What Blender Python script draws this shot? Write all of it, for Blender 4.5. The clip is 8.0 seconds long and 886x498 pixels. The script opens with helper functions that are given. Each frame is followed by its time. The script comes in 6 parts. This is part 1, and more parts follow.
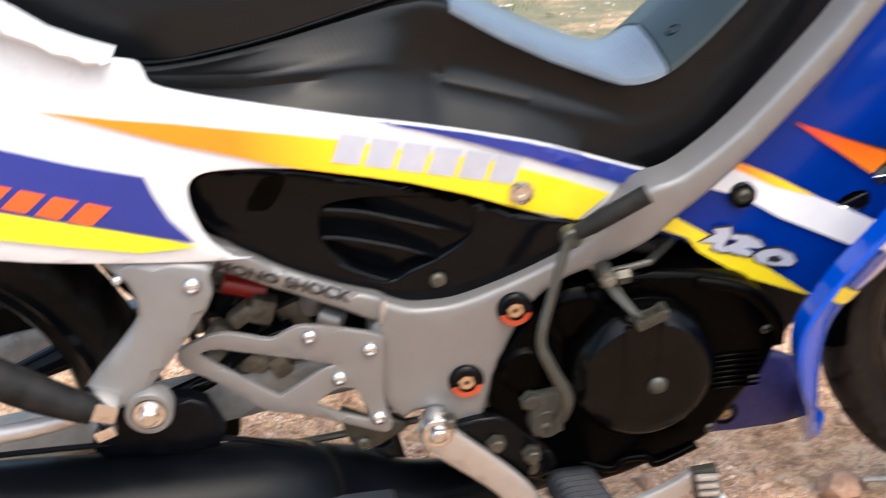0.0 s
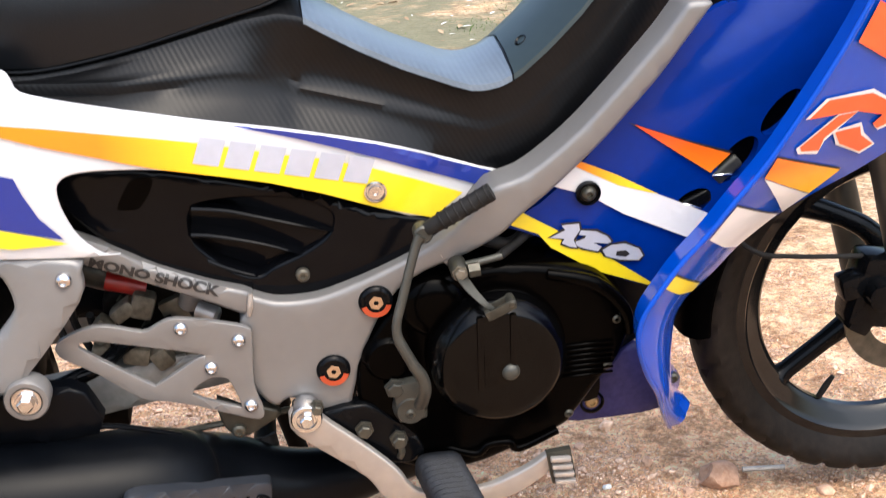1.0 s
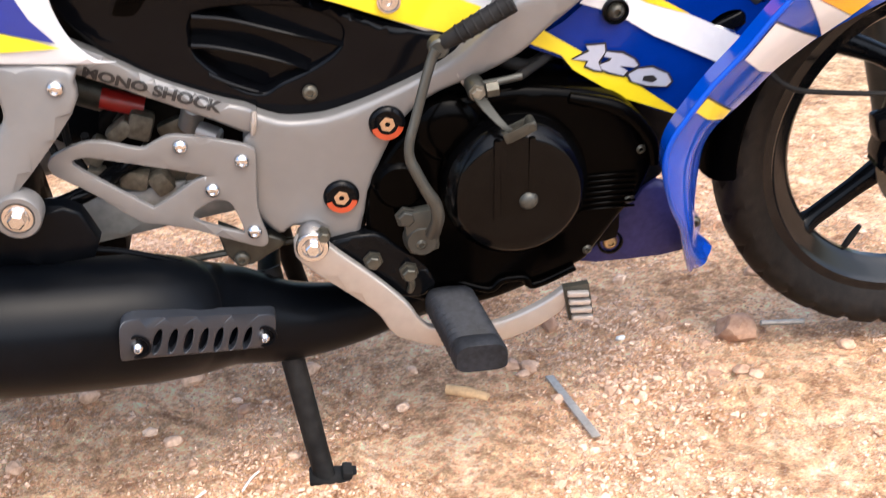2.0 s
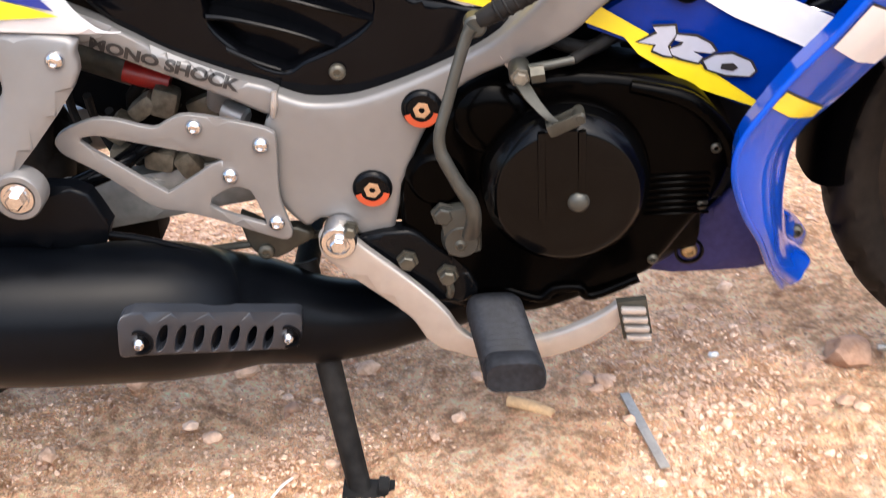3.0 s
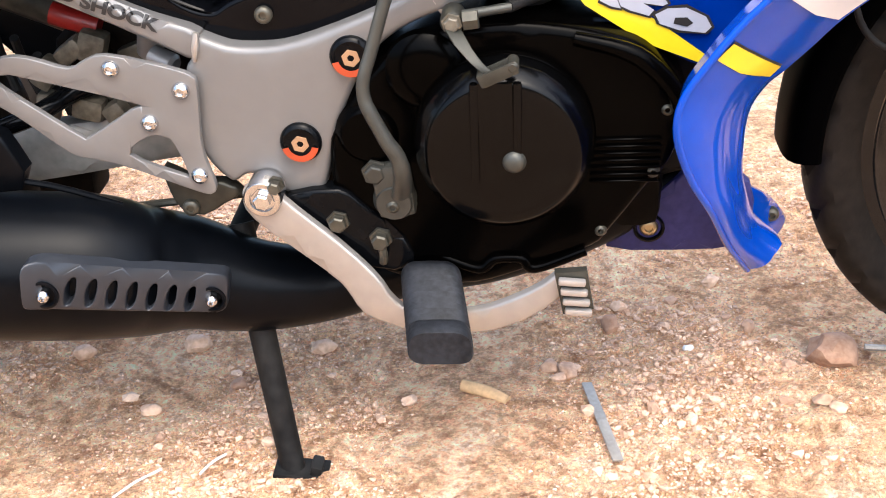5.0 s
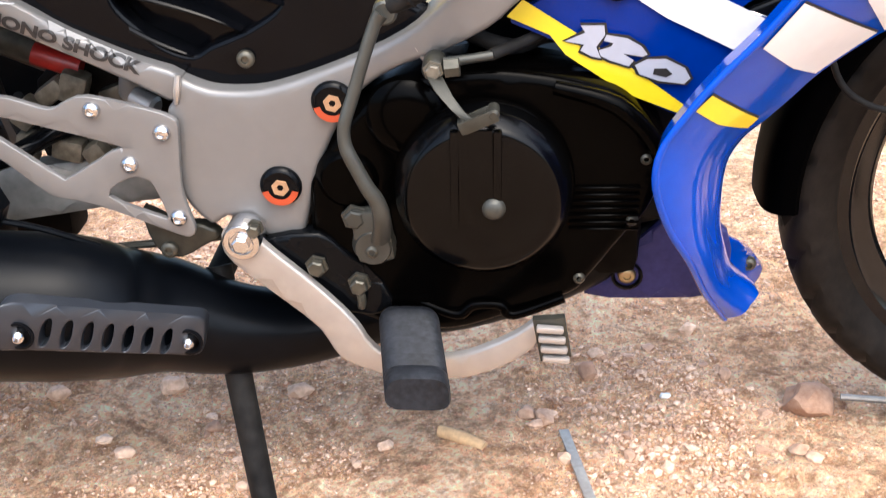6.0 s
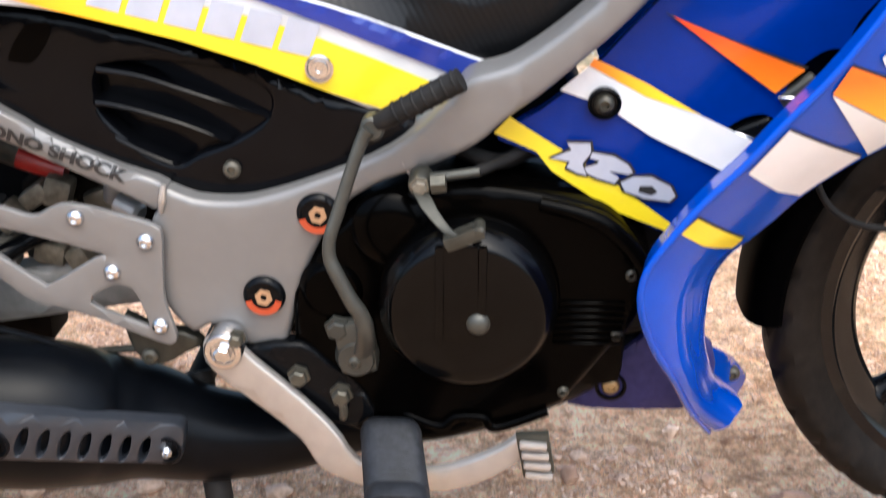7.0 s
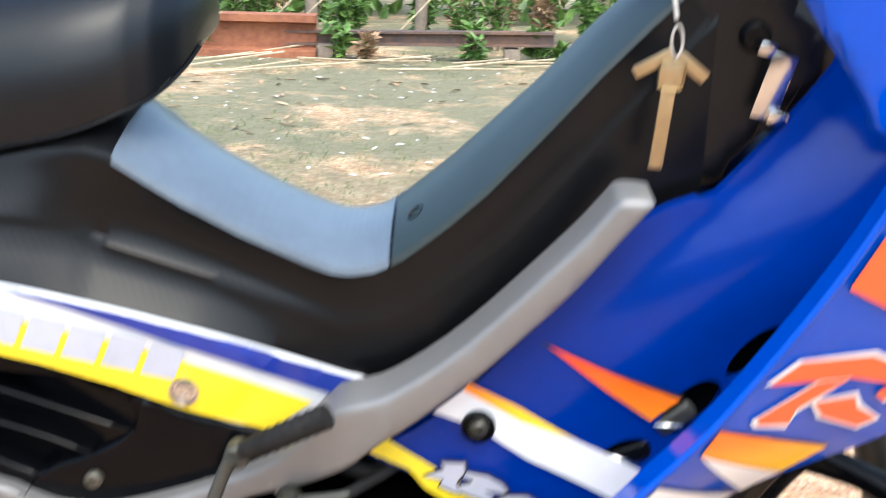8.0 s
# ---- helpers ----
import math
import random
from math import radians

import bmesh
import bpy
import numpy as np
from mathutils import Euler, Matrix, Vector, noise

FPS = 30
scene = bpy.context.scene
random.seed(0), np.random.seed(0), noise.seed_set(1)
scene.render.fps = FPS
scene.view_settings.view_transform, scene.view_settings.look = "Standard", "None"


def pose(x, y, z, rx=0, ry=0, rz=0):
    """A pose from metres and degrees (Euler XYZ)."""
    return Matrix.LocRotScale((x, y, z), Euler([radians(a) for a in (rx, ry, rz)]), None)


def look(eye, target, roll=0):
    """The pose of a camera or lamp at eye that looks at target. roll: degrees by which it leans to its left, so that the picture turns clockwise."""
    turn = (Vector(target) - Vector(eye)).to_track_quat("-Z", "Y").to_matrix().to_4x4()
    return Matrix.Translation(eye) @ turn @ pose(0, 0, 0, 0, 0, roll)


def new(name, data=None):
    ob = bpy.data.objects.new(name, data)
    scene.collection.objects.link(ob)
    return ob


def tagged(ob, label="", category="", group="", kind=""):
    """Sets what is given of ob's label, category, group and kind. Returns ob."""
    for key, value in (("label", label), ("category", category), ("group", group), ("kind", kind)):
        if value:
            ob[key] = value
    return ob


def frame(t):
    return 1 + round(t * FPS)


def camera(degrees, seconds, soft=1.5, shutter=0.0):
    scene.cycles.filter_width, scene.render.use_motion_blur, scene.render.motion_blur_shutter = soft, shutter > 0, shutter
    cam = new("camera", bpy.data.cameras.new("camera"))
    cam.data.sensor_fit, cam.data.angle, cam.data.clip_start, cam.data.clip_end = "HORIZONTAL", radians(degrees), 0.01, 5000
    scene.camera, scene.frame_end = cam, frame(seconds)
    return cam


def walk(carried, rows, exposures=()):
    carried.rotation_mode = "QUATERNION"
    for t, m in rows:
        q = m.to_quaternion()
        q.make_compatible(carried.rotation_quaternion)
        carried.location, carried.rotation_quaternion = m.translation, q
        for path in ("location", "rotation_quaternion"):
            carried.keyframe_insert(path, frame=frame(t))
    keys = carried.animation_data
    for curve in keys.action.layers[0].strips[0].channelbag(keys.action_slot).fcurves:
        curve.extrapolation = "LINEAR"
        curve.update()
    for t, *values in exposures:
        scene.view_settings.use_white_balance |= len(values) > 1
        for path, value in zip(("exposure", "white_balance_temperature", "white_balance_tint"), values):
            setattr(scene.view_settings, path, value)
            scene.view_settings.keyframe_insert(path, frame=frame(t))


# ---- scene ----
cam = camera(40.0, 8.0, soft=1.0, shutter=0.5)
PATH = [
    (0, (-0.14, -1.194, 0.904), (0.071, 0.672, 0.216), -3.4),
    (0.1, (-0.114, -1.216, 0.912), (0.109, 0.653, 0.237), -3.5),
    (0.2, (-0.104, -1.229, 0.919), (0.151, 0.639, 0.251), -3.4),
    (0.3, (-0.072, -1.251, 0.917), (0.17, 0.626, 0.268), -3.7),
    (0.5, (-0.038, -1.275, 0.929), (0.203, 0.601, 0.279), -3.9),
    (1, (-0.022, -1.297, 0.899), (0.21, 0.579, 0.244), -3.7),
    (1.5, (-0.03, -1.294, 0.848), (0.197, 0.554, 0.118), -3.2),
    (1.7, (-0.041, -1.283, 0.831), (0.193, 0.548, 0.06), -2.9),
    (2.8, (0.069, -1.16, 0.772), (0.058, 0.648, -0.084), -3.6),
    (3, (0.109, -1.133, 0.769), (0.025, 0.682, -0.068), -3.9),
    (3.5, (0.183, -1.083, 0.754), (-0.024, 0.743, -0.036), -3.7),
    (4, (0.199, -1.072, 0.714), (-0.013, 0.767, -0.044), -3.4),
    (4.5, (0.209, -1.075, 0.693), (0.015, 0.752, -0.098), -3.2),
    (4.7, (0.211, -1.078, 0.689), (0.027, 0.742, -0.12), -3.2),
    (5.8, (0.213, -1.084, 0.69), (0.071, 0.76, -0.072), -1.7),
    (6, (0.212, -1.081, 0.692), (0.075, 0.771, -0.051), -1.6),
    (6.5, (0.208, -1.079, 0.697), (0.089, 0.794, 0.007), -1.0),
    (7, (0.209, -1.064, 0.726), (0.102, 0.828, 0.088), -0.4),
    (7.2, (0.227, -1.055, 0.735), (0.103, 0.852, 0.145), -0.4),
    (7.4, (0.229, -1.038, 0.783), (0.13, 0.868, 0.184), 0.1),
    (7.5, (0.233, -1.03, 0.794), (0.143, 0.883, 0.219), 0.3),
    (7.6, (0.242, -1.02, 0.823), (0.157, 0.891, 0.24), 0.3),
    (7.7, (0.244, -1.016, 0.844), (0.178, 0.9, 0.275), 0.5),
    (7.8, (0.251, -1.009, 0.857), (0.198, 0.917, 0.319), 0.3),
    (7.9, (0.254, -0.993, 0.889), (0.221, 0.931, 0.343), 1.0),
    (8, (0.256, -0.977, 0.921), (0.249, 0.946, 0.371), 1.8),
]
BASE = 1.78
STOPS = [(0.0, -0.25, 6200, 6), (0.5, -0.25, 6200, 6), (1.0, -0.22, 6200, 7), (1.5, -0.18, 6200, 9), (3.0, -0.05, 6200, 9), (3.5, -0.05, 6200, 9), (4.5, 0.1, 6150, 8), (6.0, 0.05, 6000, 7), (6.5, -0.05, 5900, 6), (7.0, -0.15, 5900, 5), (7.5, -0.28, 5850, 3), (8.0, -0.05, 5800, 2)]
walk(cam, [(t, look(eye, target, roll)) for t, eye, target, roll in PATH], [(t, BASE + s, k, tint) for t, s, k, tint in STOPS])

# ---- sky, sun, exposure ----
world = bpy.data.worlds.new("sky")
scene.world = world
world.use_nodes = True
wn, wl = world.node_tree.nodes, world.node_tree.links
sky = wn.new("ShaderNodeTexSky")
sky.sky_type = "NISHITA"
sky.sun_disc = False
sky.sun_elevation = radians(60)
sky.sun_rotation = radians(161.5)
sky.dust_density = 5.0
sky.ozone_density = 1.0
wl.new(sky.outputs["Color"], wn["Background"].inputs["Color"])
wn["Background"].inputs["Strength"].default_value = 0.15
sun_data = bpy.data.lights.new("sun", "SUN")
sun_data.energy = 0.6
sun_data.angle = radians(95)
sun_data.color = (1.0, 0.97, 0.93)
sun = new("sun", sun_data)
sun.matrix_world = look((0.8, -2.4, 4.4), (0, 0, 0))

from mathutils.bvhtree import BVHTree
from mathutils.geometry import delaunay_2d_cdt


# ---- materials ----
def mat(name, color, rough=0.5, metal=0.0, vary=0.12, scales=(9.0, 70.0), bump=0.05, bscale=350.0, coat=0.0, second=None, mix=0.5, spec=0.5):
    m = bpy.data.materials.new(name)
    m.use_nodes = True
    n, l = m.node_tree.nodes, m.node_tree.links
    p = n["Principled BSDF"]
    p.inputs["Roughness"].default_value = rough
    p.inputs["Metallic"].default_value = metal
    p.inputs["Coat Weight"].default_value = coat
    p.inputs["Coat Roughness"].default_value = 0.06
    p.inputs["Specular IOR Level"].default_value = spec
    tc = n.new("ShaderNodeTexCoord")
    big, fine = n.new("ShaderNodeTexNoise"), n.new("ShaderNodeTexNoise")
    for tex, s in ((big, scales[0]), (fine, scales[1])):
        tex.inputs["Scale"].default_value = s
        tex.inputs["Detail"].default_value = 5
        l.new(tc.outputs["Object"], tex.inputs["Vector"])
    add = n.new("ShaderNodeMath")
    add.operation = "ADD"
    l.new(big.outputs["Fac"], add.inputs[0])
    l.new(fine.outputs["Fac"], add.inputs[1])
    half = n.new("ShaderNodeMapRange")
    half.inputs["From Min"].default_value, half.inputs["From Max"].default_value = 0.65, 1.35
    l.new(add.outputs[0], half.inputs["Value"])
    ramp = n.new("ShaderNodeMix")
    ramp.data_type = "RGBA"
    lo = tuple(c * (1 - vary) for c in color)
    hi = second or tuple(min(1.0, c * (1 + vary)) for c in color)
    ramp.inputs["A"].default_value, ramp.inputs["B"].default_value = (*lo, 1), (*hi, 1)
    l.new(half.outputs["Result"], ramp.inputs["Factor"])
    l.new(ramp.outputs["Result"], p.inputs["Base Color"])
    rr = n.new("ShaderNodeMapRange")
    rr.inputs["To Min"].default_value, rr.inputs["To Max"].default_value = max(0.02, rough * 0.85), min(1, rough * 1.2)
    l.new(big.outputs["Fac"], rr.inputs["Value"])
    l.new(rr.outputs["Result"], p.inputs["Roughness"])
    if bump:
        bt, bn = n.new("ShaderNodeTexNoise"), n.new("ShaderNodeBump")
        bt.inputs["Scale"].default_value = bscale
        bt.inputs["Detail"].default_value = 3
        l.new(tc.outputs["Object"], bt.inputs["Vector"])
        bn.inputs["Strength"].default_value = bump
        bn.inputs["Distance"].default_value = 0.001
        l.new(bt.outputs["Fac"], bn.inputs["Height"])
        l.new(bn.outputs["Normal"], p.inputs["Normal"])
    return m


def fade_mat(name, first, last, axis, start, end, rough=0.3):
    """A printed colour fade along one axis of the thing."""
    m = mat(name, first, rough, coat=0.15, bump=0)
    n, l = m.node_tree.nodes, m.node_tree.links
    tc, sep, mr, mx = (n.new("ShaderNode" + k) for k in ("TexCoord", "SeparateXYZ", "MapRange", "Mix"))
    l.new(tc.outputs["Object"], sep.inputs[0])
    l.new(sep.outputs[axis], mr.inputs["Value"])
    mr.inputs["From Min"].default_value, mr.inputs["From Max"].default_value = start, end
    mx.data_type = "RGBA"
    mx.inputs["A"].default_value, mx.inputs["B"].default_value = (*first, 1), (*last, 1)
    l.new(mr.outputs["Result"], mx.inputs["Factor"])
    l.new(mx.outputs["Result"], n["Principled BSDF"].inputs["Base Color"])
    return m


def carbon_mat(name, color, rough, spec, relief):
    """Embossed sheet with fine slanting ribs."""
    m = mat(name, color, rough, vary=0.15, bump=0, spec=spec)
    n, l = m.node_tree.nodes, m.node_tree.links
    tc, mp, wv, bn = (n.new("ShaderNode" + k) for k in ("TexCoord", "Mapping", "TexWave", "Bump"))
    mp.inputs["Rotation"].default_value = (0, radians(28), 0)
    l.new(tc.outputs["Object"], mp.inputs["Vector"])
    l.new(mp.outputs["Vector"], wv.inputs["Vector"])
    wv.inputs["Scale"].default_value = 62
    wv.inputs["Distortion"].default_value = 0.15
    bn.inputs["Strength"].default_value = relief
    bn.inputs["Distance"].default_value = 0.0012
    l.new(wv.outputs["Fac"], bn.inputs["Height"])
    l.new(bn.outputs["Normal"], n["Principled BSDF"].inputs["Normal"])
    return m


WHITE = mat("white_paint", (0.56, 0.56, 0.57), 0.28, vary=0.03, coat=0.6, bump=0.01)
BLUE = mat("blue_paint", (0.0015, 0.050, 0.38), 0.14, vary=0.06, coat=0.35, spec=0.2, bump=0.008, bscale=120)
# the blue paint again, darkened in colour for the less lit shield
SHADED_BLUE = mat("blue_paint_shaded", (0.001, 0.020, 0.19), 0.2, vary=0.08, coat=0.12, spec=0.15, bump=0.008, bscale=120)
DUSTY_BLUE = mat("scratched_dusty_blue", (0.008, 0.013, 0.10), 0.45, vary=0.3, second=(0.03, 0.03, 0.13), scales=(14, 120), bump=0.1, spec=0.3)
BLUE_DECAL = mat("blue_film", (0.004, 0.020, 0.20), 0.3, vary=0.06, coat=0.4, bump=0)
SILVER = mat("silver_paint", (0.165, 0.159, 0.153), 0.42, metal=0.3, vary=0.05, coat=0.25, bump=0.03, bscale=900)
STEEL = mat("brushed_alloy", (0.42, 0.39, 0.36), 0.46, metal=0.7, vary=0.08, bump=0.06, bscale=500)
CHROME = mat("chrome", (0.60, 0.60, 0.61), 0.16, metal=1.0, vary=0.05, bump=0.02)
ZINC = mat("tarnished_zinc", (0.05, 0.05, 0.041), 0.4, metal=0.6, vary=0.35, second=(0.12, 0.11, 0.085), bump=0.15, bscale=300)
OLD_STEEL = mat("grimy_old_steel", (0.028, 0.028, 0.022), 0.42, metal=0.5, vary=0.3, second=(0.06, 0.057, 0.045), bump=0.15, bscale=300)
TAN_METAL = mat("dusty_alloy", (0.085, 0.072, 0.05), 0.5, metal=0.3, vary=0.3, second=(0.19, 0.165, 0.125), scales=(30, 160), bump=0.2)
SWING_GREY = mat("grey_arm_paint", (0.20, 0.20, 0.195), 0.5, metal=0.2, vary=0.2, second=(0.30, 0.29, 0.27), scales=(12, 80), bump=0.08)
KICK_GREY = mat("worn_grey_steel", (0.055, 0.055, 0.047), 0.45, metal=0.5, vary=0.2, bump=0.1, bscale=400)
GLOSS_BLACK = mat("gloss_black_plastic", (0.0025, 0.0028, 0.0034), 0.13, vary=0.2, bump=0.01, spec=0.1)
ENGINE_BLACK = mat("black_engine_enamel", (0.0003, 0.0003, 0.0003), 0.2, vary=0.3, second=(0.001, 0.0008, 0.0007), bump=0.08, bscale=260, spec=0.035)
DEEP_BLACK = mat("deep_black_plastic", (0.0006, 0.0006, 0.0007), 0.4, vary=0.2, bump=0.05, spec=0.005)
CAP_BLACK = mat("dark_engine_cap", (0.001, 0.001, 0.0011), 0.17, vary=0.2, bump=0.04, bscale=300, spec=0.15)
RIM_BLACK = mat("polished_black_rim", (0.003, 0.0032, 0.0036), 0.14, vary=0.15, bump=0.01, spec=0.3, coat=0.1)
MATT_BLACK = mat("matt_black_heat_paint", (0.0016, 0.0021, 0.0031), 0.3, vary=0.25, scales=(14, 120), bump=0.06, bscale=500, spec=0.10)
DARK = mat("dark_grimy_metal", (0.002, 0.0017, 0.0014), 0.6, metal=0.2, vary=0.35, second=(0.008, 0.006, 0.0045), bump=0.25, bscale=180, spec=0.06)
RUBBER = mat("black_rubber", (0.006, 0.006, 0.006), 0.62, vary=0.3, second=(0.02, 0.019, 0.018), bump=0.2, bscale=300, spec=0.14)
PEG_RUBBER = mat("scuffed_rubber", (0.006, 0.0065, 0.008), 0.55, vary=0.35, second=(0.022, 0.024, 0.029), scales=(40, 180), bump=0.3, bscale=300, spec=0.2)
HEAT_BLACK = mat("satin_guard_black", (0.018, 0.0205, 0.026), 0.32, vary=0.2, bump=0.06, bscale=500, spec=0.5)
TYRE = mat("tyre_rubber", (0.0045, 0.004, 0.0036), 0.55, vary=0.3, second=(0.014, 0.011, 0.009), scales=(12, 90), bump=0.2, bscale=260, spec=0.12)
VINYL = mat("black_seat_vinyl", (0.0016, 0.0022, 0.0032), 0.34, vary=0.15, bump=0.16, bscale=520, spec=0.3)
SIDE_BLACK = mat("satin_black_plastic", (0.002, 0.0022, 0.003), 0.14, vary=0.15, bump=0.01, spec=0.12)
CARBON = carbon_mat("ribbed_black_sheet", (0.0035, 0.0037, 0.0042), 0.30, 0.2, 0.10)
# sky reflection on the black top, put into a pale base colour
SKY_SHEEN_TOP = carbon_mat("ribbed_sky_sheen", (0.085, 0.105, 0.13), 0.3, 0.6, 0.14)
# reflection of the green yard, put into the base colour
YARD_SHEEN_TOP = mat("yard_sheen_plastic", (0.014, 0.022, 0.022), 0.4, vary=0.12, bump=0.06, bscale=500, spec=0.4)
RED = mat("red_spring_paint", (0.30, 0.012, 0.008), 0.4, vary=0.15, coat=0.2)
YELLOW = mat("yellow_film", (0.74, 0.57, 0.012), 0.3, vary=0.04, coat=0.5, bump=0)
ORANGE = fade_mat("orange_fading_film", (0.86, 0.20, 0.006), (0.86, 0.52, 0.01), "X", -0.20, -0.100)
EDGE_FADE = fade_mat("edge_film", (0.85, 0.22, 0.01), (0.86, 0.6, 0.012), "X", 0.275, 0.34)
SPIKE_FADE = fade_mat("spike_film", (0.80, 0.06, 0.004), (0.84, 0.25, 0.006), "Z", 0.60, 0.55)
WING_FADE = fade_mat("wing_film", (0.86, 0.16, 0.005), (0.86, 0.55, 0.01), "Z", 0.591, 0.531)
WHITE_FILM = mat("white_film", (0.68, 0.68, 0.69), 0.32, vary=0.04, coat=0.4, bump=0)
GREY_FILM = mat("silver_lettering", (0.40, 0.42, 0.49), 0.35, metal=0.2, vary=0.08, bump=0)
PRINT = mat("black_print", (0.012, 0.011, 0.011), 0.5, bump=0)
RED_FILM = mat("red_orange_film", (0.80, 0.09, 0.015), 0.35, vary=0.06, coat=0.3, bump=0)
PLUG_RED = mat("orange_red_insert", (0.36, 0.045, 0.012), 0.3, vary=0.1, coat=0.4, bump=0)
PLUG_TAN = mat("pale_emblem", (0.34, 0.19, 0.10), 0.4, vary=0.1, bump=0)
BRASS = mat("brass_key", (0.40, 0.32, 0.19), 0.32, metal=0.9, vary=0.15, bump=0.1)
RUST = mat("rusty_red_steel", (0.22, 0.07, 0.035), 0.75, vary=0.3, second=(0.33, 0.13, 0.06), scales=(3, 30), bump=0.4, bscale=60)
RAIL_GREY = mat("grey_rusty_steel", (0.10, 0.09, 0.09), 0.6, metal=0.3, vary=0.3, second=(0.2, 0.11, 0.07), scales=(3, 30), bump=0.3, bscale=60)
LEAF = mat("weed_leaf", (0.045, 0.13, 0.02), 0.5, vary=0.5, second=(0.16, 0.27, 0.05), scales=(3, 18), bump=0.05)
DRY = mat("dry_stalk", (0.42, 0.34, 0.22), 0.8, vary=0.3, scales=(4, 30), bump=0.2)
DRY_LEAF = mat("dry_leaf", (0.30, 0.17, 0.08), 0.7, vary=0.4, second=(0.5, 0.36, 0.22), scales=(2, 9), bump=0.1)
ADDED_WALL = mat("added_dark_wall", (0.05, 0.042, 0.035), 0.9, vary=0.3, scales=(3, 40), bump=0.3, bscale=60)
WOOD = mat("weathered_post_wood", (0.20, 0.16, 0.12), 0.85, vary=0.3, scales=(8, 60), bump=0.4, bscale=90)
TIN = mat("dull_metal_strip", (0.40, 0.36, 0.31), 0.5, metal=0.6, vary=0.25, scales=(30, 160), bump=0.2)
TWIG = mat("peeled_twig", (0.55, 0.36, 0.19), 0.75, vary=0.25, scales=(30, 200), bump=0.3)
PALE = mat("pale_chip", (0.8, 0.78, 0.74), 0.5, vary=0.08)


def stone_mat(name, lo, hi):
    m = mat(name, lo, 0.85, vary=0.25, second=hi, scales=(25, 160), bump=0.5, bscale=300)
    n, l = m.node_tree.nodes, m.node_tree.links
    geo, mx = n.new("ShaderNodeNewGeometry"), n.new("ShaderNodeMix")
    ob = n.new("ShaderNodeObjectInfo")
    su, fr = n.new("ShaderNodeMath"), n.new("ShaderNodeMath")
    fr.operation = "FRACT"
    l.new(geo.outputs["Random Per Island"], su.inputs[0])
    l.new(ob.outputs["Random"], su.inputs[1])
    l.new(su.outputs[0], fr.inputs[0])
    mx.data_type, mx.blend_type = "RGBA", "MULTIPLY"
    mx.inputs["Factor"].default_value = 1
    cr = n.new("ShaderNodeValToRGB")
    cr.color_ramp.elements[0].color, cr.color_ramp.elements[1].color = (0.52, 0.43, 0.38, 1), (1, 0.97, 0.94, 1)
    l.new(fr.outputs[0], cr.inputs["Fac"])
    src = n["Principled BSDF"].inputs["Base Color"].links[0].from_socket
    l.new(src, mx.inputs["A"])
    l.new(cr.outputs["Color"], mx.inputs["B"])
    l.new(mx.outputs["Result"], n["Principled BSDF"].inputs["Base Color"])
    return m


STONE = stone_mat("laterite_stone", (0.68, 0.43, 0.29), (0.95, 0.71, 0.53))


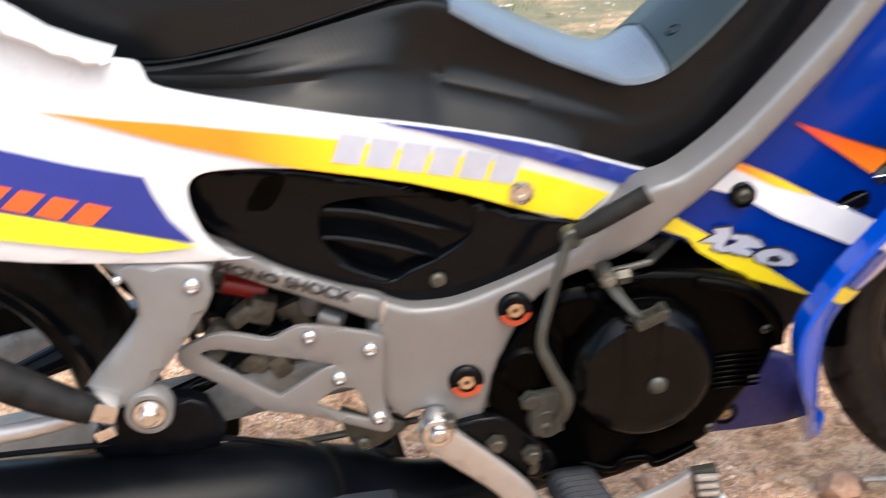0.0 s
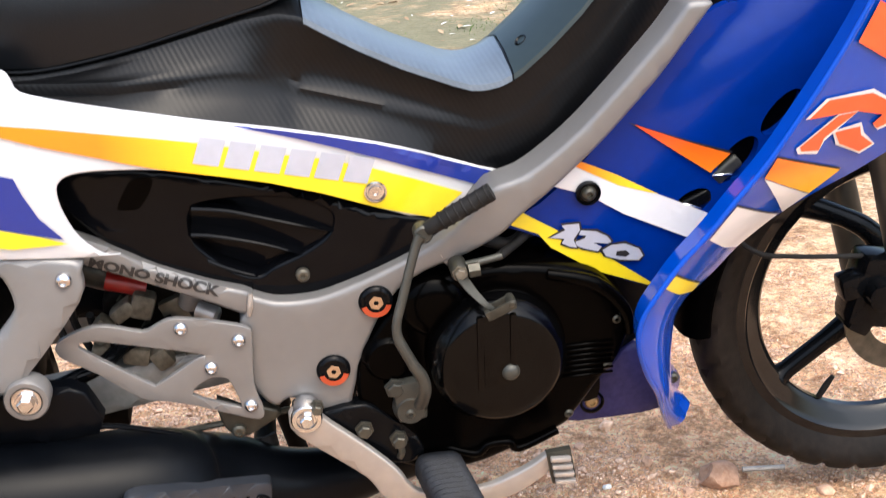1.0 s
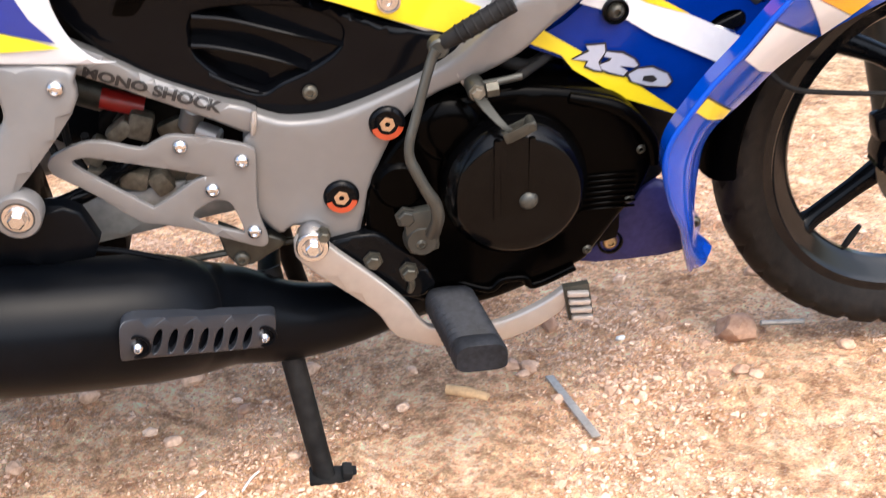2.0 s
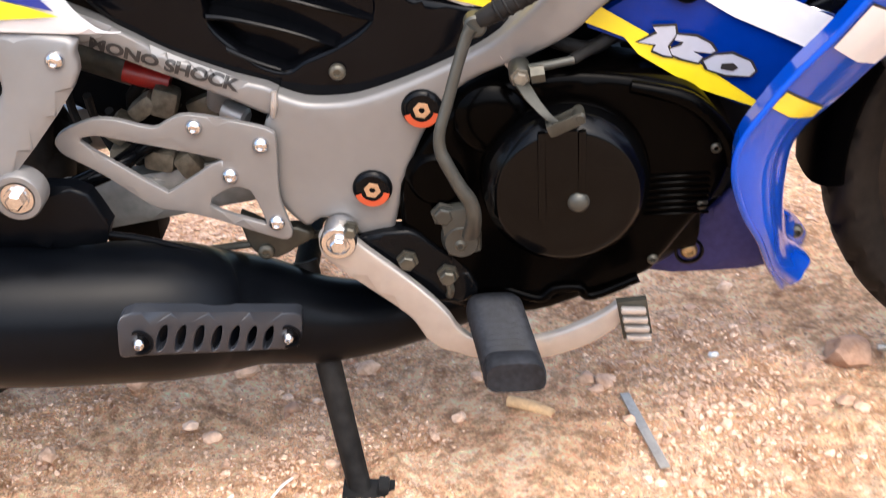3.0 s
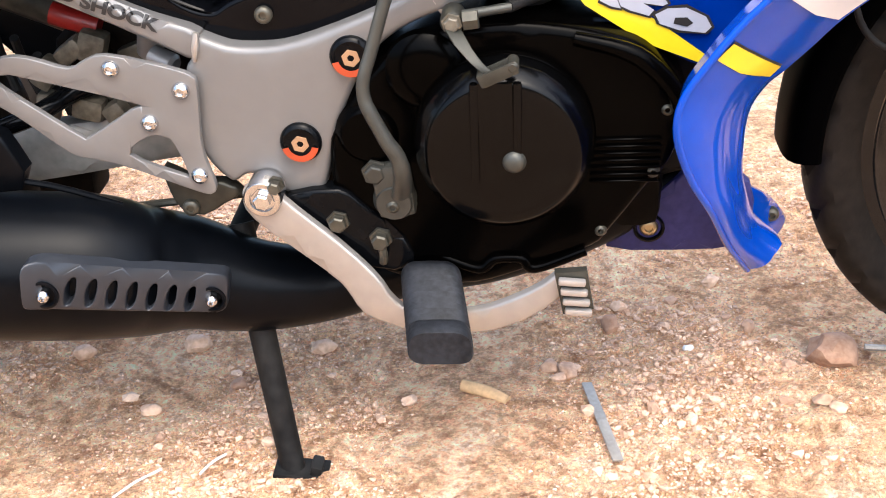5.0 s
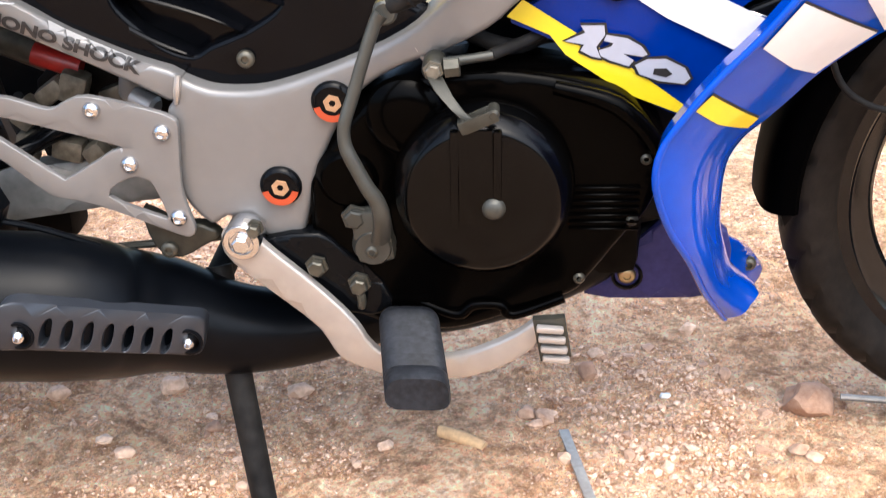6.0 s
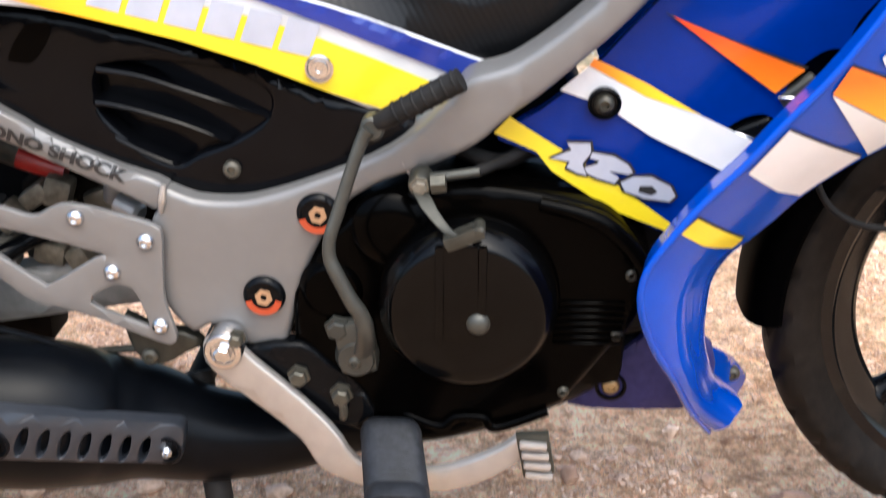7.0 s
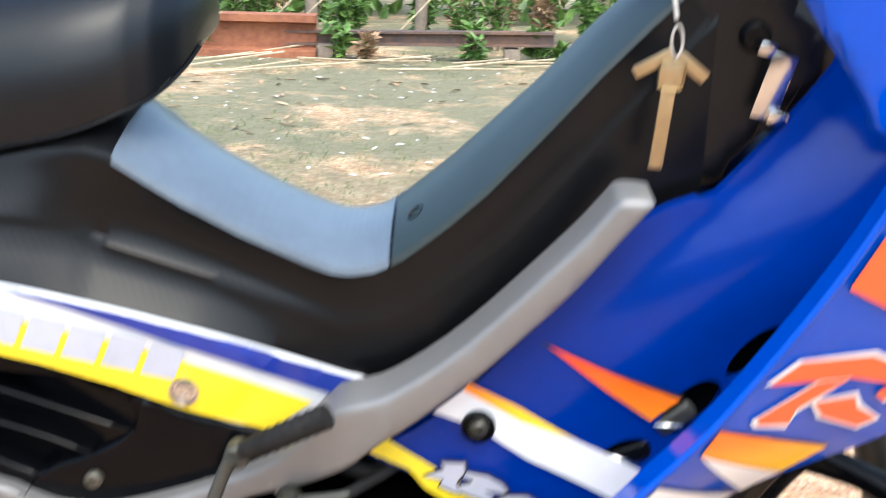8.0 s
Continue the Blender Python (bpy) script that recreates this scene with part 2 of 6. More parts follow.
def ground_mat():
    m = mat("dry_laterite_dirt", (0.58, 0.31, 0.145), 0.95, vary=0.2, second=(0.84, 0.53, 0.295), scales=(5, 55), bump=0)
    n, l = m.node_tree.nodes, m.node_tree.links
    p = n["Principled BSDF"]
    tc = n.new("ShaderNodeTexCoord")
    soil, soil_ramp, grain, grain_map, pale = (n.new("ShaderNode" + k) for k in ("TexNoise", "ValToRGB", "TexNoise", "MapRange", "Mix"))
    for tex, s, d, q in ((soil, 11.0, 14.0, 0.78), (grain, 170.0, 4.0, 0.6)):
        tex.inputs["Scale"].default_value, tex.inputs["Detail"].default_value, tex.inputs["Roughness"].default_value = s, d, q
        l.new(tc.outputs["Object"], tex.inputs["Vector"])
    e = soil_ramp.color_ramp.elements
    e[0].position, e[0].color = 0.39, (0.44, 0.22, 0.10, 1)
    e[1].position, e[1].color = 0.60, (0.95, 0.69, 0.45, 1)
    mid = e.new(0.50)
    mid.color = (0.82, 0.51, 0.28, 1)
    l.new(soil.outputs["Fac"], soil_ramp.inputs["Fac"])
    grain_map.inputs["From Min"].default_value, grain_map.inputs["From Max"].default_value = 0.56, 0.70
    grain_map.inputs["To Max"].default_value = 0.7
    l.new(grain.outputs["Fac"], grain_map.inputs["Value"])
    pale.data_type = "RGBA"
    pale.inputs["B"].default_value = (0.93, 0.74, 0.54, 1)
    l.new(grain_map.outputs["Result"], pale.inputs["Factor"])
    l.new(soil_ramp.outputs["Color"], pale.inputs["A"])
    src = pale.outputs["Result"]
    # coarse sand and crumbs
    vo = n.new("ShaderNodeTexVoronoi")
    vo.inputs["Scale"].default_value = 260
    l.new(tc.outputs["Object"], vo.inputs["Vector"])
    crumb = n.new("ShaderNodeMix")
    crumb.data_type, crumb.blend_type = "RGBA", "OVERLAY"
    crumb.inputs["Factor"].default_value = 0.3
    l.new(src, crumb.inputs["A"])
    grey = n.new("ShaderNodeRGBToBW")
    l.new(vo.outputs["Color"], grey.inputs["Color"])
    l.new(grey.outputs["Val"], crumb.inputs["B"])
    # random dark flecks, colour standing in for shade in small crevices
    fleck, fleck_ramp, flecked = (n.new("ShaderNode" + k) for k in ("TexNoise", "ValToRGB", "Mix"))
    fleck.inputs["Scale"].default_value, fleck.inputs["Detail"].default_value, fleck.inputs["Roughness"].default_value = 48.0, 12.0, 0.82
    l.new(tc.outputs["Object"], fleck.inputs["Vector"])
    f = fleck_ramp.color_ramp.elements
    f[0].position, f[0].color = 0.42, (0.40, 0.29, 0.23, 1)
    f[1].position, f[1].color = 0.56, (1.0, 1.0, 1.0, 1)
    l.new(fleck.outputs["Fac"], fleck_ramp.inputs["Fac"])
    flecked.data_type, flecked.blend_type = "RGBA", "MULTIPLY"
    flecked.inputs["Factor"].default_value = 0.85
    l.new(crumb.outputs["Result"], flecked.inputs["A"])
    l.new(fleck_ramp.outputs["Color"], flecked.inputs["B"])
    hue = n.new("ShaderNodeHueSaturation")
    hue.inputs["Saturation"].default_value = 0.98
    hue.inputs["Value"].default_value = 1.42
    l.new(flecked.outputs["Result"], hue.inputs["Color"])
    # moss and short grass over the yard behind
    gr, gm, gx, sep, mul = (n.new("ShaderNode" + k) for k in ("TexNoise", "MapRange", "Mix", "SeparateXYZ", "Math"))
    gr.inputs["Scale"].default_value = 1.3
    gr.inputs["Detail"].default_value = 9
    gr.inputs["Roughness"].default_value = 0.7
    l.new(tc.outputs["Object"], gr.inputs["Vector"])
    gm.inputs["From Min"].default_value, gm.inputs["From Max"].default_value = 0.30, 0.50
    l.new(gr.outputs["Fac"], gm.inputs["Value"])
    l.new(tc.outputs["Object"], sep.inputs[0])
    # starts close behind the bike: darker colour offsets dirt lit too brightly
    ym = n.new("ShaderNodeMapRange")
    ym.inputs["From Min"].default_value, ym.inputs["From Max"].default_value = 0.45, 3.6
    ym.inputs["To Max"].default_value = 0.88
    l.new(sep.outputs["Y"], ym.inputs["Value"])
    mul.operation = "MULTIPLY"
    l.new(gm.outputs["Result"], mul.inputs[0])
    l.new(ym.outputs["Result"], mul.inputs[1])
    gx.data_type = "RGBA"
    gx.inputs["B"].default_value = (0.165, 0.185, 0.105, 1)
    l.new(mul.outputs[0], gx.inputs["Factor"])
    l.new(hue.outputs["Color"], gx.inputs["A"])
    l.new(gx.outputs["Result"], p.inputs["Base Color"])
    b1, b2, t2 = n.new("ShaderNodeBump"), n.new("ShaderNodeBump"), n.new("ShaderNodeTexNoise")
    b1.inputs["Strength"].default_value, b1.inputs["Distance"].default_value = 0.7, 0.004
    b2.inputs["Strength"].default_value, b2.inputs["Distance"].default_value = 1.0, 0.024
    t2.inputs["Scale"].default_value, t2.inputs["Detail"].default_value = 60, 13
    t2.inputs["Roughness"].default_value = 0.72
    l.new(tc.outputs["Object"], t2.inputs["Vector"])
    l.new(vo.outputs["Distance"], b1.inputs["Height"])
    l.new(t2.outputs["Fac"], b2.inputs["Height"])
    l.new(b1.outputs["Normal"], b2.inputs["Normal"])
    l.new(b2.outputs["Normal"], p.inputs["Normal"])
    return m


DIRT = ground_mat()


# ---- mesh helpers ----
def part(name, bm, material, parent=None, label="", smooth=True):
    """Links a bmesh as one mesh object under a thing or under a part."""
    me = bpy.data.meshes.new(name)
    bmesh.ops.recalc_face_normals(bm, faces=bm.faces)
    bm.to_mesh(me)
    bm.free()
    for f in me.polygons:
        f.use_smooth = smooth
    if smooth:
        me.set_sharp_from_angle(angle=radians(38))
    me.materials.append(material)
    ob = new(name, me)
    ob.parent = parent
    return tagged(ob, label)


def curve_through(pts, k=5, closed=True):
    """A smooth line through the points."""
    p = [Vector(q) for q in pts]
    n, out = len(p), []
    for i in range(n if closed else n - 1):
        a, b, c, d = (p[(i + j) % n] if closed else p[min(max(i + j, 0), n - 1)] for j in (-1, 0, 1, 2))
        for s in range(k):
            t = s / k
            out.append(0.5 * (2 * b + (c - a) * t + (2 * a - 5 * b + 4 * c - d) * t * t + (3 * b - a - 3 * c + d) * t**3))
    if not closed:
        out.append(p[-1])
    return out


def inside(poly, q):
    x, z, hit = q[0], q[1], False
    for i in range(len(poly)):
        (x1, z1), (x2, z2) = poly[i - 1], poly[i]
        if (z1 > z) != (z2 > z) and x < (x2 - x1) * (z - z1) / (z2 - z1) + x1:
            hit = not hit
    return hit


def edge_distance(loops, q):
    best = 9.0
    q = np.array(q)
    for poly in loops:
        a = np.array(poly)
        d = np.roll(a, -1, 0) - a
        t = np.clip(((q - a) * d).sum(1) / np.maximum((d * d).sum(1), 1e-12), 0, 1)
        best = min(best, float(np.min(np.linalg.norm(a + t[:, None] * d - q, axis=1))))
    return best


def sheet(outline, holes=(), step=0.012, rnd=0.0):
    """Triangles that fill an outline: points (x, z), distance to the rim, faces and rim loops."""
    loops = [[tuple(q) for q in outline]] + [[tuple(q) for q in h] for h in holes]
    pts, edges = [], []
    for poly in loops:
        s = len(pts)
        pts += poly
        edges += [(s + i, s + (i + 1) % len(poly)) for i in range(len(poly))]
    ok = lambda q: inside(loops[0], q) and not any(inside(h, q) for h in loops[1:])
    if rnd:
        for poly in loops:
            for i in range(len(poly)):
                a, b = Vector(poly[i - 1]), Vector(poly[(i + 1) % len(poly)])
                t = (b - a).normalized()
                for side in (1, -1):
                    for dist in (0.12, 0.45, 1.0):
                        q = Vector(poly[i]) + side * dist * rnd * Vector((-t.y, t.x))
                        if ok(q) and edge_distance(loops, q) > dist * rnd * 0.85:
                            pts.append(tuple(q))
    lo, hi = np.min(loops[0], 0), np.max(loops[0], 0)
    for i, x in enumerate(np.arange(lo[0] + step / 2, hi[0], step)):
        for z in np.arange(lo[1] + step / 2 * (1 + i % 2), hi[1], step):
            if ok((x, z)) and edge_distance(loops, (x, z)) > max(rnd * 1.3, step * 0.45):
                pts.append((float(x), float(z)))
    vs, _, fs, _, _, _ = delaunay_2d_cdt([Vector(q) for q in pts], edges, [], 0, 1e-6)
    faces = []
    for f in fs:
        c = sum((vs[i] for i in f), Vector((0, 0))) / len(f)
        if ok(c):
            faces.append(f)
    return vs, faces, loops


def panel(outline, y, thick=0.01, rnd=0.003, holes=(), step=0.014, k=4, back=True):
    """A shaped plate that faces -y, with a rounded rim. y: a number or a function of x and z."""
    outline = curve_through(outline, k) if k > 1 else [Vector(q) for q in outline]
    holes = [curve_through(h, k) if k > 1 else [Vector(q) for q in h] for h in holes]
    vs, faces, loops = sheet(outline, holes, step, rnd)
    f = y if callable(y) else (lambda x, z: y)
    bm = bmesh.new()
    front = []
    for v in vs:
        d = edge_distance(loops, v) if rnd else 1.0
        off = rnd - math.sqrt(max(0.0, rnd**2 - (rnd - d) ** 2)) if d < rnd else 0.0
        front.append(bm.verts.new((v.x, f(v.x, v.y) + off, v.y)))
    for face in faces:
        try:
            bm.faces.new([front[i] for i in face])
        except ValueError:
            pass
    bm.edges.ensure_lookup_table()
    rim = [e for e in bm.edges if len(e.link_faces) == 1]
    behind = {}
    for e in rim:
        for v in e.verts:
            if v not in behind:
                behind[v] = bm.verts.new((v.co.x, f(v.co.x, v.co.z) + thick, v.co.z))
    for e in rim:
        a, b = e.verts
        bm.faces.new((a, b, behind[b], behind[a]))
    if back:
        made = dict(behind)
        for face in faces:
            vv = []
            for i in face:
                v = front[i]
                if v not in made:
                    made[v] = bm.verts.new((v.co.x, f(v.co.x, v.co.z) + thick, v.co.z))
                vv.append(made[v])
            try:
                bm.faces.new(vv)
            except ValueError:
                pass
    bmesh.ops.delete(bm, geom=[v for v in bm.verts if not v.link_faces], context="VERTS")
    return bm


def drape(bm, target, lift=0.0008):
    """Lays a flat bmesh in x and z onto the outer face of a part."""
    tree = BVHTree.FromPolygons([v.co.copy() for v in target.data.vertices], [tuple(p.vertices) for p in target.data.polygons])
    landed, missed = [], []
    for v in bm.verts:
        hit, normal, _, _ = tree.ray_cast(Vector((v.co.x + 1.3e-5, -0.6, v.co.z + 1.7e-5)), Vector((0, 1, 0)))
        if hit is None or abs(normal.y) < 0.4:
            missed.append(v)
        else:
            landed.append((v.co.x, v.co.z, hit.y))
            v.co.y = hit.y - lift
    known = np.array(landed)
    for v in missed:
        near = known[np.argmin((known[:, 0] - v.co.x) ** 2 + (known[:, 1] - v.co.z) ** 2)]
        v.co.y = float(near[2]) - lift
    return bm


def film(name, outline, material, target, label="", step=0.006, k=1, lift=0.0034):
    """A printed film stuck onto a painted part."""
    rough_line = curve_through(outline, k) if k > 1 else [Vector(q) for q in outline]
    line = []
    for i, q in enumerate(rough_line):
        e = rough_line[(i + 1) % len(rough_line)]
        cuts = max(1, int((e - q).length / step))
        line += [q.lerp(e, j / cuts) for j in range(cuts)]
    vs, faces, _ = sheet(line, (), step)
    bm = bmesh.new()
    ring = [bm.verts.new((v.x, 0, v.y)) for v in vs]
    for f in faces:
        bm.faces.new([ring[i] for i in f])
    bmesh.ops.delete(bm, geom=[v for v in bm.verts if not v.link_faces], context="VERTS")
    return part(name, drape(bm, target, lift), material, target, label, smooth=False)


def tube(pts, radius, n=12, k=5, flat=1.0, caps=True):
    """A round bar along a smooth line; radius: a number or one for each point."""
    p = curve_through(pts, k, False) if k > 1 else [Vector(q) for q in pts]
    rs = radius if isinstance(radius, (list, tuple)) else [radius] * len(pts)
    r = np.interp(np.linspace(0, 1, len(p)), np.linspace(0, 1, len(rs)), rs).tolist()
    bm, rings, side = bmesh.new(), [], None
    for i, c in enumerate(p):
        t = (p[min(i + 1, len(p) - 1)] - p[max(i - 1, 0)]).normalized()
        if side is None:
            side = t.orthogonal().normalized()
        side = (side - t * side.dot(t)).normalized()
        up = t.cross(side)
        rings.append([bm.verts.new(c + r[i] * (math.cos(a) * side + flat * math.sin(a) * up)) for a in (2 * math.pi * j / n for j in range(n))])
    for a, b in zip(rings, rings[1:]):
        for j in range(n):
            bm.faces.new((a[j], a[(j + 1) % n], b[(j + 1) % n], b[j]))
    if caps:
        bm.faces.new(rings[0])
        bm.faces.new(rings[-1])
    return bm


def lathe(profile, centre, axis=(0, -1, 0), n=24, closed=False):
    """A turned shape: profile rows of (distance along the axis, radius)."""
    ax = Vector(axis).normalized()
    u = ax.orthogonal().normalized()
    w = ax.cross(u)
    bm, rings = bmesh.new(), []
    for h, r in profile:
        c = Vector(centre) + ax * h
        if r < 1e-5:
            rings.append([bm.verts.new(c)])
        else:
            rings.append([bm.verts.new(c + r * (math.cos(a) * u + math.sin(a) * w)) for a in (2 * math.pi * j / n for j in range(n))])
    pairs = list(zip(rings, rings[1:])) + ([(rings[-1], rings[0])] if closed else [])
    for a, b in pairs:
        for j in range(n):
            i = (j + 1) % n
            quad = [a[j % len(a)], a[i % len(a)], b[i % len(b)], b[j % len(b)]]
            quad = list(dict.fromkeys(quad))
            if len(quad) > 2:
                bm.faces.new(quad)
    for ring, end in ((rings[0], 0), (rings[-1], 1)):
        if len(ring) > 2 and not closed:
            bm.faces.new(ring)
    return bm


def block(size, m, bevel=0.003, segments=2):
    bm = bmesh.new()
    bmesh.ops.create_cube(bm, size=1, matrix=m @ Matrix.Diagonal((*size, 1)))
    bmesh.ops.bevel(bm, geom=bm.edges[:], offset=bevel, segments=segments, affect="EDGES", profile=0.6)
    return bm


def join(*parts):
    out = parts[0]
    for b in parts[1:]:
        me = bpy.data.meshes.new("tmp")
        b.to_mesh(me)
        b.free()
        out.from_mesh(me)
        bpy.data.meshes.remove(me)
    return out


def loft(rings, closed=True, caps=True):
    bm = bmesh.new()
    rows = [[bm.verts.new(v) for v in ring] for ring in rings]
    n = len(rows[0])
    for a, b in zip(rows, rows[1:]):
        for j in range(n if closed else n - 1):
            bm.faces.new((a[j], a[(j + 1) % n], b[(j + 1) % n], b[j]))
    if caps and closed:
        bm.faces.new(rows[0])
        bm.faces.new(rows[-1])
    return bm


def at_interp(x, xs, vs):
    return float(np.interp(x, xs, vs))


def bolt(parent, place, r=0.007, h=0.005, material=None, axis=(0, -1, 0), name="bolt", label="", socket=True):
    """A round button head with a hexagon socket."""
    prof = [(-0.004, r * 0.95), (0, r), (h * 0.35, r * 0.97), (h * 0.75, r * 0.78), (h, r * 0.5)]
    prof += [(h * 0.98, r * 0.42), (h * 0.35, r * 0.38), (h * 0.3, 0)] if socket else [(h * 1.1, 0)]
    return part(name, lathe(prof, place, axis, 16), material or CHROME, parent, label)


def hex_bolt(parent, place, r=0.008, h=0.006, material=None, name="nut", axis=(0, -1, 0)):
    return part(name, lathe([(-0.003, r * 1.35), (0, r * 1.35), (0.001, r * 1.3), (0.001, r), (h * 0.85, r), (h, r * 0.8), (h, 0)], place, axis, 6), material or ZINC, parent, smooth=False)


def letters(name, body, start, end, height, y, material, parent, label="", shear=0.0, grow=0.0, target=None, lift=0.0012):
    """Words in the built-in font, from start to end (x, z), on a part that faces -y."""
    cu = bpy.data.curves.new("words", "FONT")
    cu.body, cu.size, cu.shear, cu.offset = body, 1.0, shear, grow
    cu.extrude = 0.012 if target is None else 0.0
    tmp = new("words", cu)
    me = bpy.data.meshes.new_from_object(tmp.evaluated_get(bpy.context.evaluated_depsgraph_get()))
    bpy.data.objects.remove(tmp)
    xs = [v.co.x for v in me.vertices]
    ys = [v.co.y for v in me.vertices]
    x0, wide, y0, tall = min(xs), max(xs) - min(xs), min(ys), max(ys) - min(ys)
    s, e = Vector(start), Vector(end)
    along = (e - s).normalized()
    up = Vector((-along.y, along.x))
    bm = bmesh.new()
    bm.from_mesh(me)
    bpy.data.meshes.remove(me)
    if target is not None:
        bmesh.ops.triangulate(bm, faces=bm.faces)
        for _ in range(2):
            long = [g for g in bm.edges if g.calc_length() > 0.1]
            if long:
                bmesh.ops.subdivide_edges(bm, edges=long, cuts=1)
                bmesh.ops.triangulate(bm, faces=bm.faces)
    for v in bm.verts:
        q = s + along * ((v.co.x - x0) / wide * (e - s).length) + up * ((v.co.y - y0) / tall * height)
        v.co = (q.x, y - v.co.z * 0.03, q.y)
    if target is not None:
        for v in bm.verts:
            v.co.y = 0
        drape(bm, target, lift)
    return part(name, bm, material, parent, label, smooth=False)


def slanted_bars(name, start, end, height, count, gap, lean, material, target, parent, label="", lift=0.0046):
    """A row of leaning bars where a mark is not lettered."""
    s, e = Vector(start), Vector(end)
    along = (e - s) / count
    up = Vector((-along.y, along.x)).normalized() * height
    for i in range(count):
        a = s + along * i
        b = a + along * (1 - gap)
        sh = along.normalized() * lean * height
        film(name, [a, b, b + up + sh, a + up + sh], material, target, label if i == 0 else "", step=0.005, lift=lift)


# ---- ground ----
def height_at(x, y):
    near = 1.0 / (1.0 + 0.04 * (x * x + y * y))
    h = 0.010 * noise.noise((x * 2.1, y * 2.1, 0.3)) + 0.006 * noise.noise((x * 7, y * 7, 1.7))
    if near > 0.7:
        rough = 0.55 + 0.75 * noise.noise((x * 5.0, y * 5.0, 6.6))
        h += rough * (0.010 * noise.noise((x * 21, y * 27, 4.1)) + 0.009 * abs(noise.noise((x * 41, y * 46, 8.3))) + 0.0055 * noise.noise((x * 90, y * 95, 2.2)))
    return h * (0.3 + 0.7 * near)


def spaced(lo, hi, step, far):
    mid = list(np.arange(lo, hi + step / 2, step))
    out, d, up, down = [], step, hi, lo
    while up < far:
        d *= 1.28
        up += d
        down -= d
        out.append((up, down))
    return [q[1] for q in reversed(out)] + mid + [q[0] for q in out]


def make_ground():
    xs, ys = spaced(-0.75, 1.05, 0.0045, 600), spaced(-0.30, 0.85, 0.0045, 600)
    verts = [(x, y, height_at(x, y) if abs(x) < 20 and abs(y) < 20 else 0.0) for y in ys for x in xs]
    w = len(xs)
    faces = [(j * w + i, j * w + i + 1, (j + 1) * w + i + 1, (j + 1) * w + i) for j in range(len(ys) - 1) for i in range(w - 1)]
    me = bpy.data.meshes.new("ground")
    me.from_pydata(verts, [], faces)
    for f in me.polygons:
        f.use_smooth = True
    me.materials.append(DIRT)
    return tagged(new("ground", me), "dry orange laterite dirt with crumbs and mossy patches", "ground", kind="structure")


ground = make_ground()


# ---- the motorcycle ----
bike = tagged(new("motorcycle"), "blue and white underbone motorcycle with bright stripes on a stand", "motorcycle")
bike.matrix_basis = pose(0, 0.135, 0, 6.0, 0, 0)


def side_y(x, z):
    return -0.187 - 0.1 * max(0, 0.06 - x) + 0.285 * max(0, x - 0.06) + 0.9 * (z - 0.60) ** 2


# silver frame with its welded spar
PLATE = [(-0.081, 0.475), (-0.054, 0.465), (-0.025, 0.463), (0.004, 0.467), (0.059, 0.486), (0.112, 0.511), (0.148, 0.541), (0.176, 0.572), (0.208, 0.583), (0.239, 0.603), (0.269, 0.628), (0.297, 0.656), (0.325, 0.686), (0.352, 0.716), (0.369, 0.738), (0.378, 0.748), (0.396, 0.748), (0.402, 0.745), (0.398, 0.739), (0.378, 0.713), (0.350, 0.676), (0.322, 0.645), (0.294, 0.615), (0.265, 0.588), (0.235, 0.562), (0.206, 0.540), (0.184, 0.520), (0.149, 0.500), (0.106, 0.482), (0.075, 0.462), (0.057, 0.438), (0.043, 0.412), (0.030, 0.379), (0.020, 0.344), (0.011, 0.322), (-0.014, 0.324), (-0.031, 0.340), (-0.051, 0.346), (-0.067, 0.339), (-0.089, 0.368), (-0.095, 0.411), (-0.092, 0.444), (-0.086, 0.454)]
frame_plate = part("frame_plate", panel(PLATE, lambda x, z: at_interp(x, (0.10, 0.19), (-0.19, -0.205)), 0.045, 0.006, step=0.016, k=3), SILVER, bike, "silver painted frame spar and pivot plate")
RAIL = [(-0.289, 0.579), (-0.211, 0.543), (-0.168, 0.517), (-0.115, 0.492), (-0.076, 0.476), (-0.081, 0.452), (-0.117, 0.469), (-0.171, 0.496), (-0.241, 0.529), (-0.294, 0.552)]
rear_rail = part("rear_rail", panel(RAIL, -0.188, 0.02, 0.005, k=3), SILVER, bike, "silver painted subframe rail with black lettering")
letters("lettering", "MONO SHOCK", (-0.234, 0.5270), (-0.110, 0.4780), 0.0114, -0.19, PRINT, rear_rail, "black printed words", grow=0.045, target=rear_rail)
part("weld", tube([(-0.0775, -0.190, 0.478), (-0.0795, -0.1915, 0.465), (-0.082, -0.190, 0.453)], [0.0025, 0.0035, 0.002], 8), STEEL, frame_plate)
part("weld", tube([(0.118, -0.190, 0.508), (0.124, -0.1915, 0.498), (0.131, -0.190, 0.487)], [0.002, 0.0026, 0.002], 8), STEEL, frame_plate)
part("inner_spar", panel([(0.14, 0.50), (0.36, 0.70), (0.40, 0.72), (0.26, 0.57)], 0.15, 0.03, 0.004), SILVER, bike)


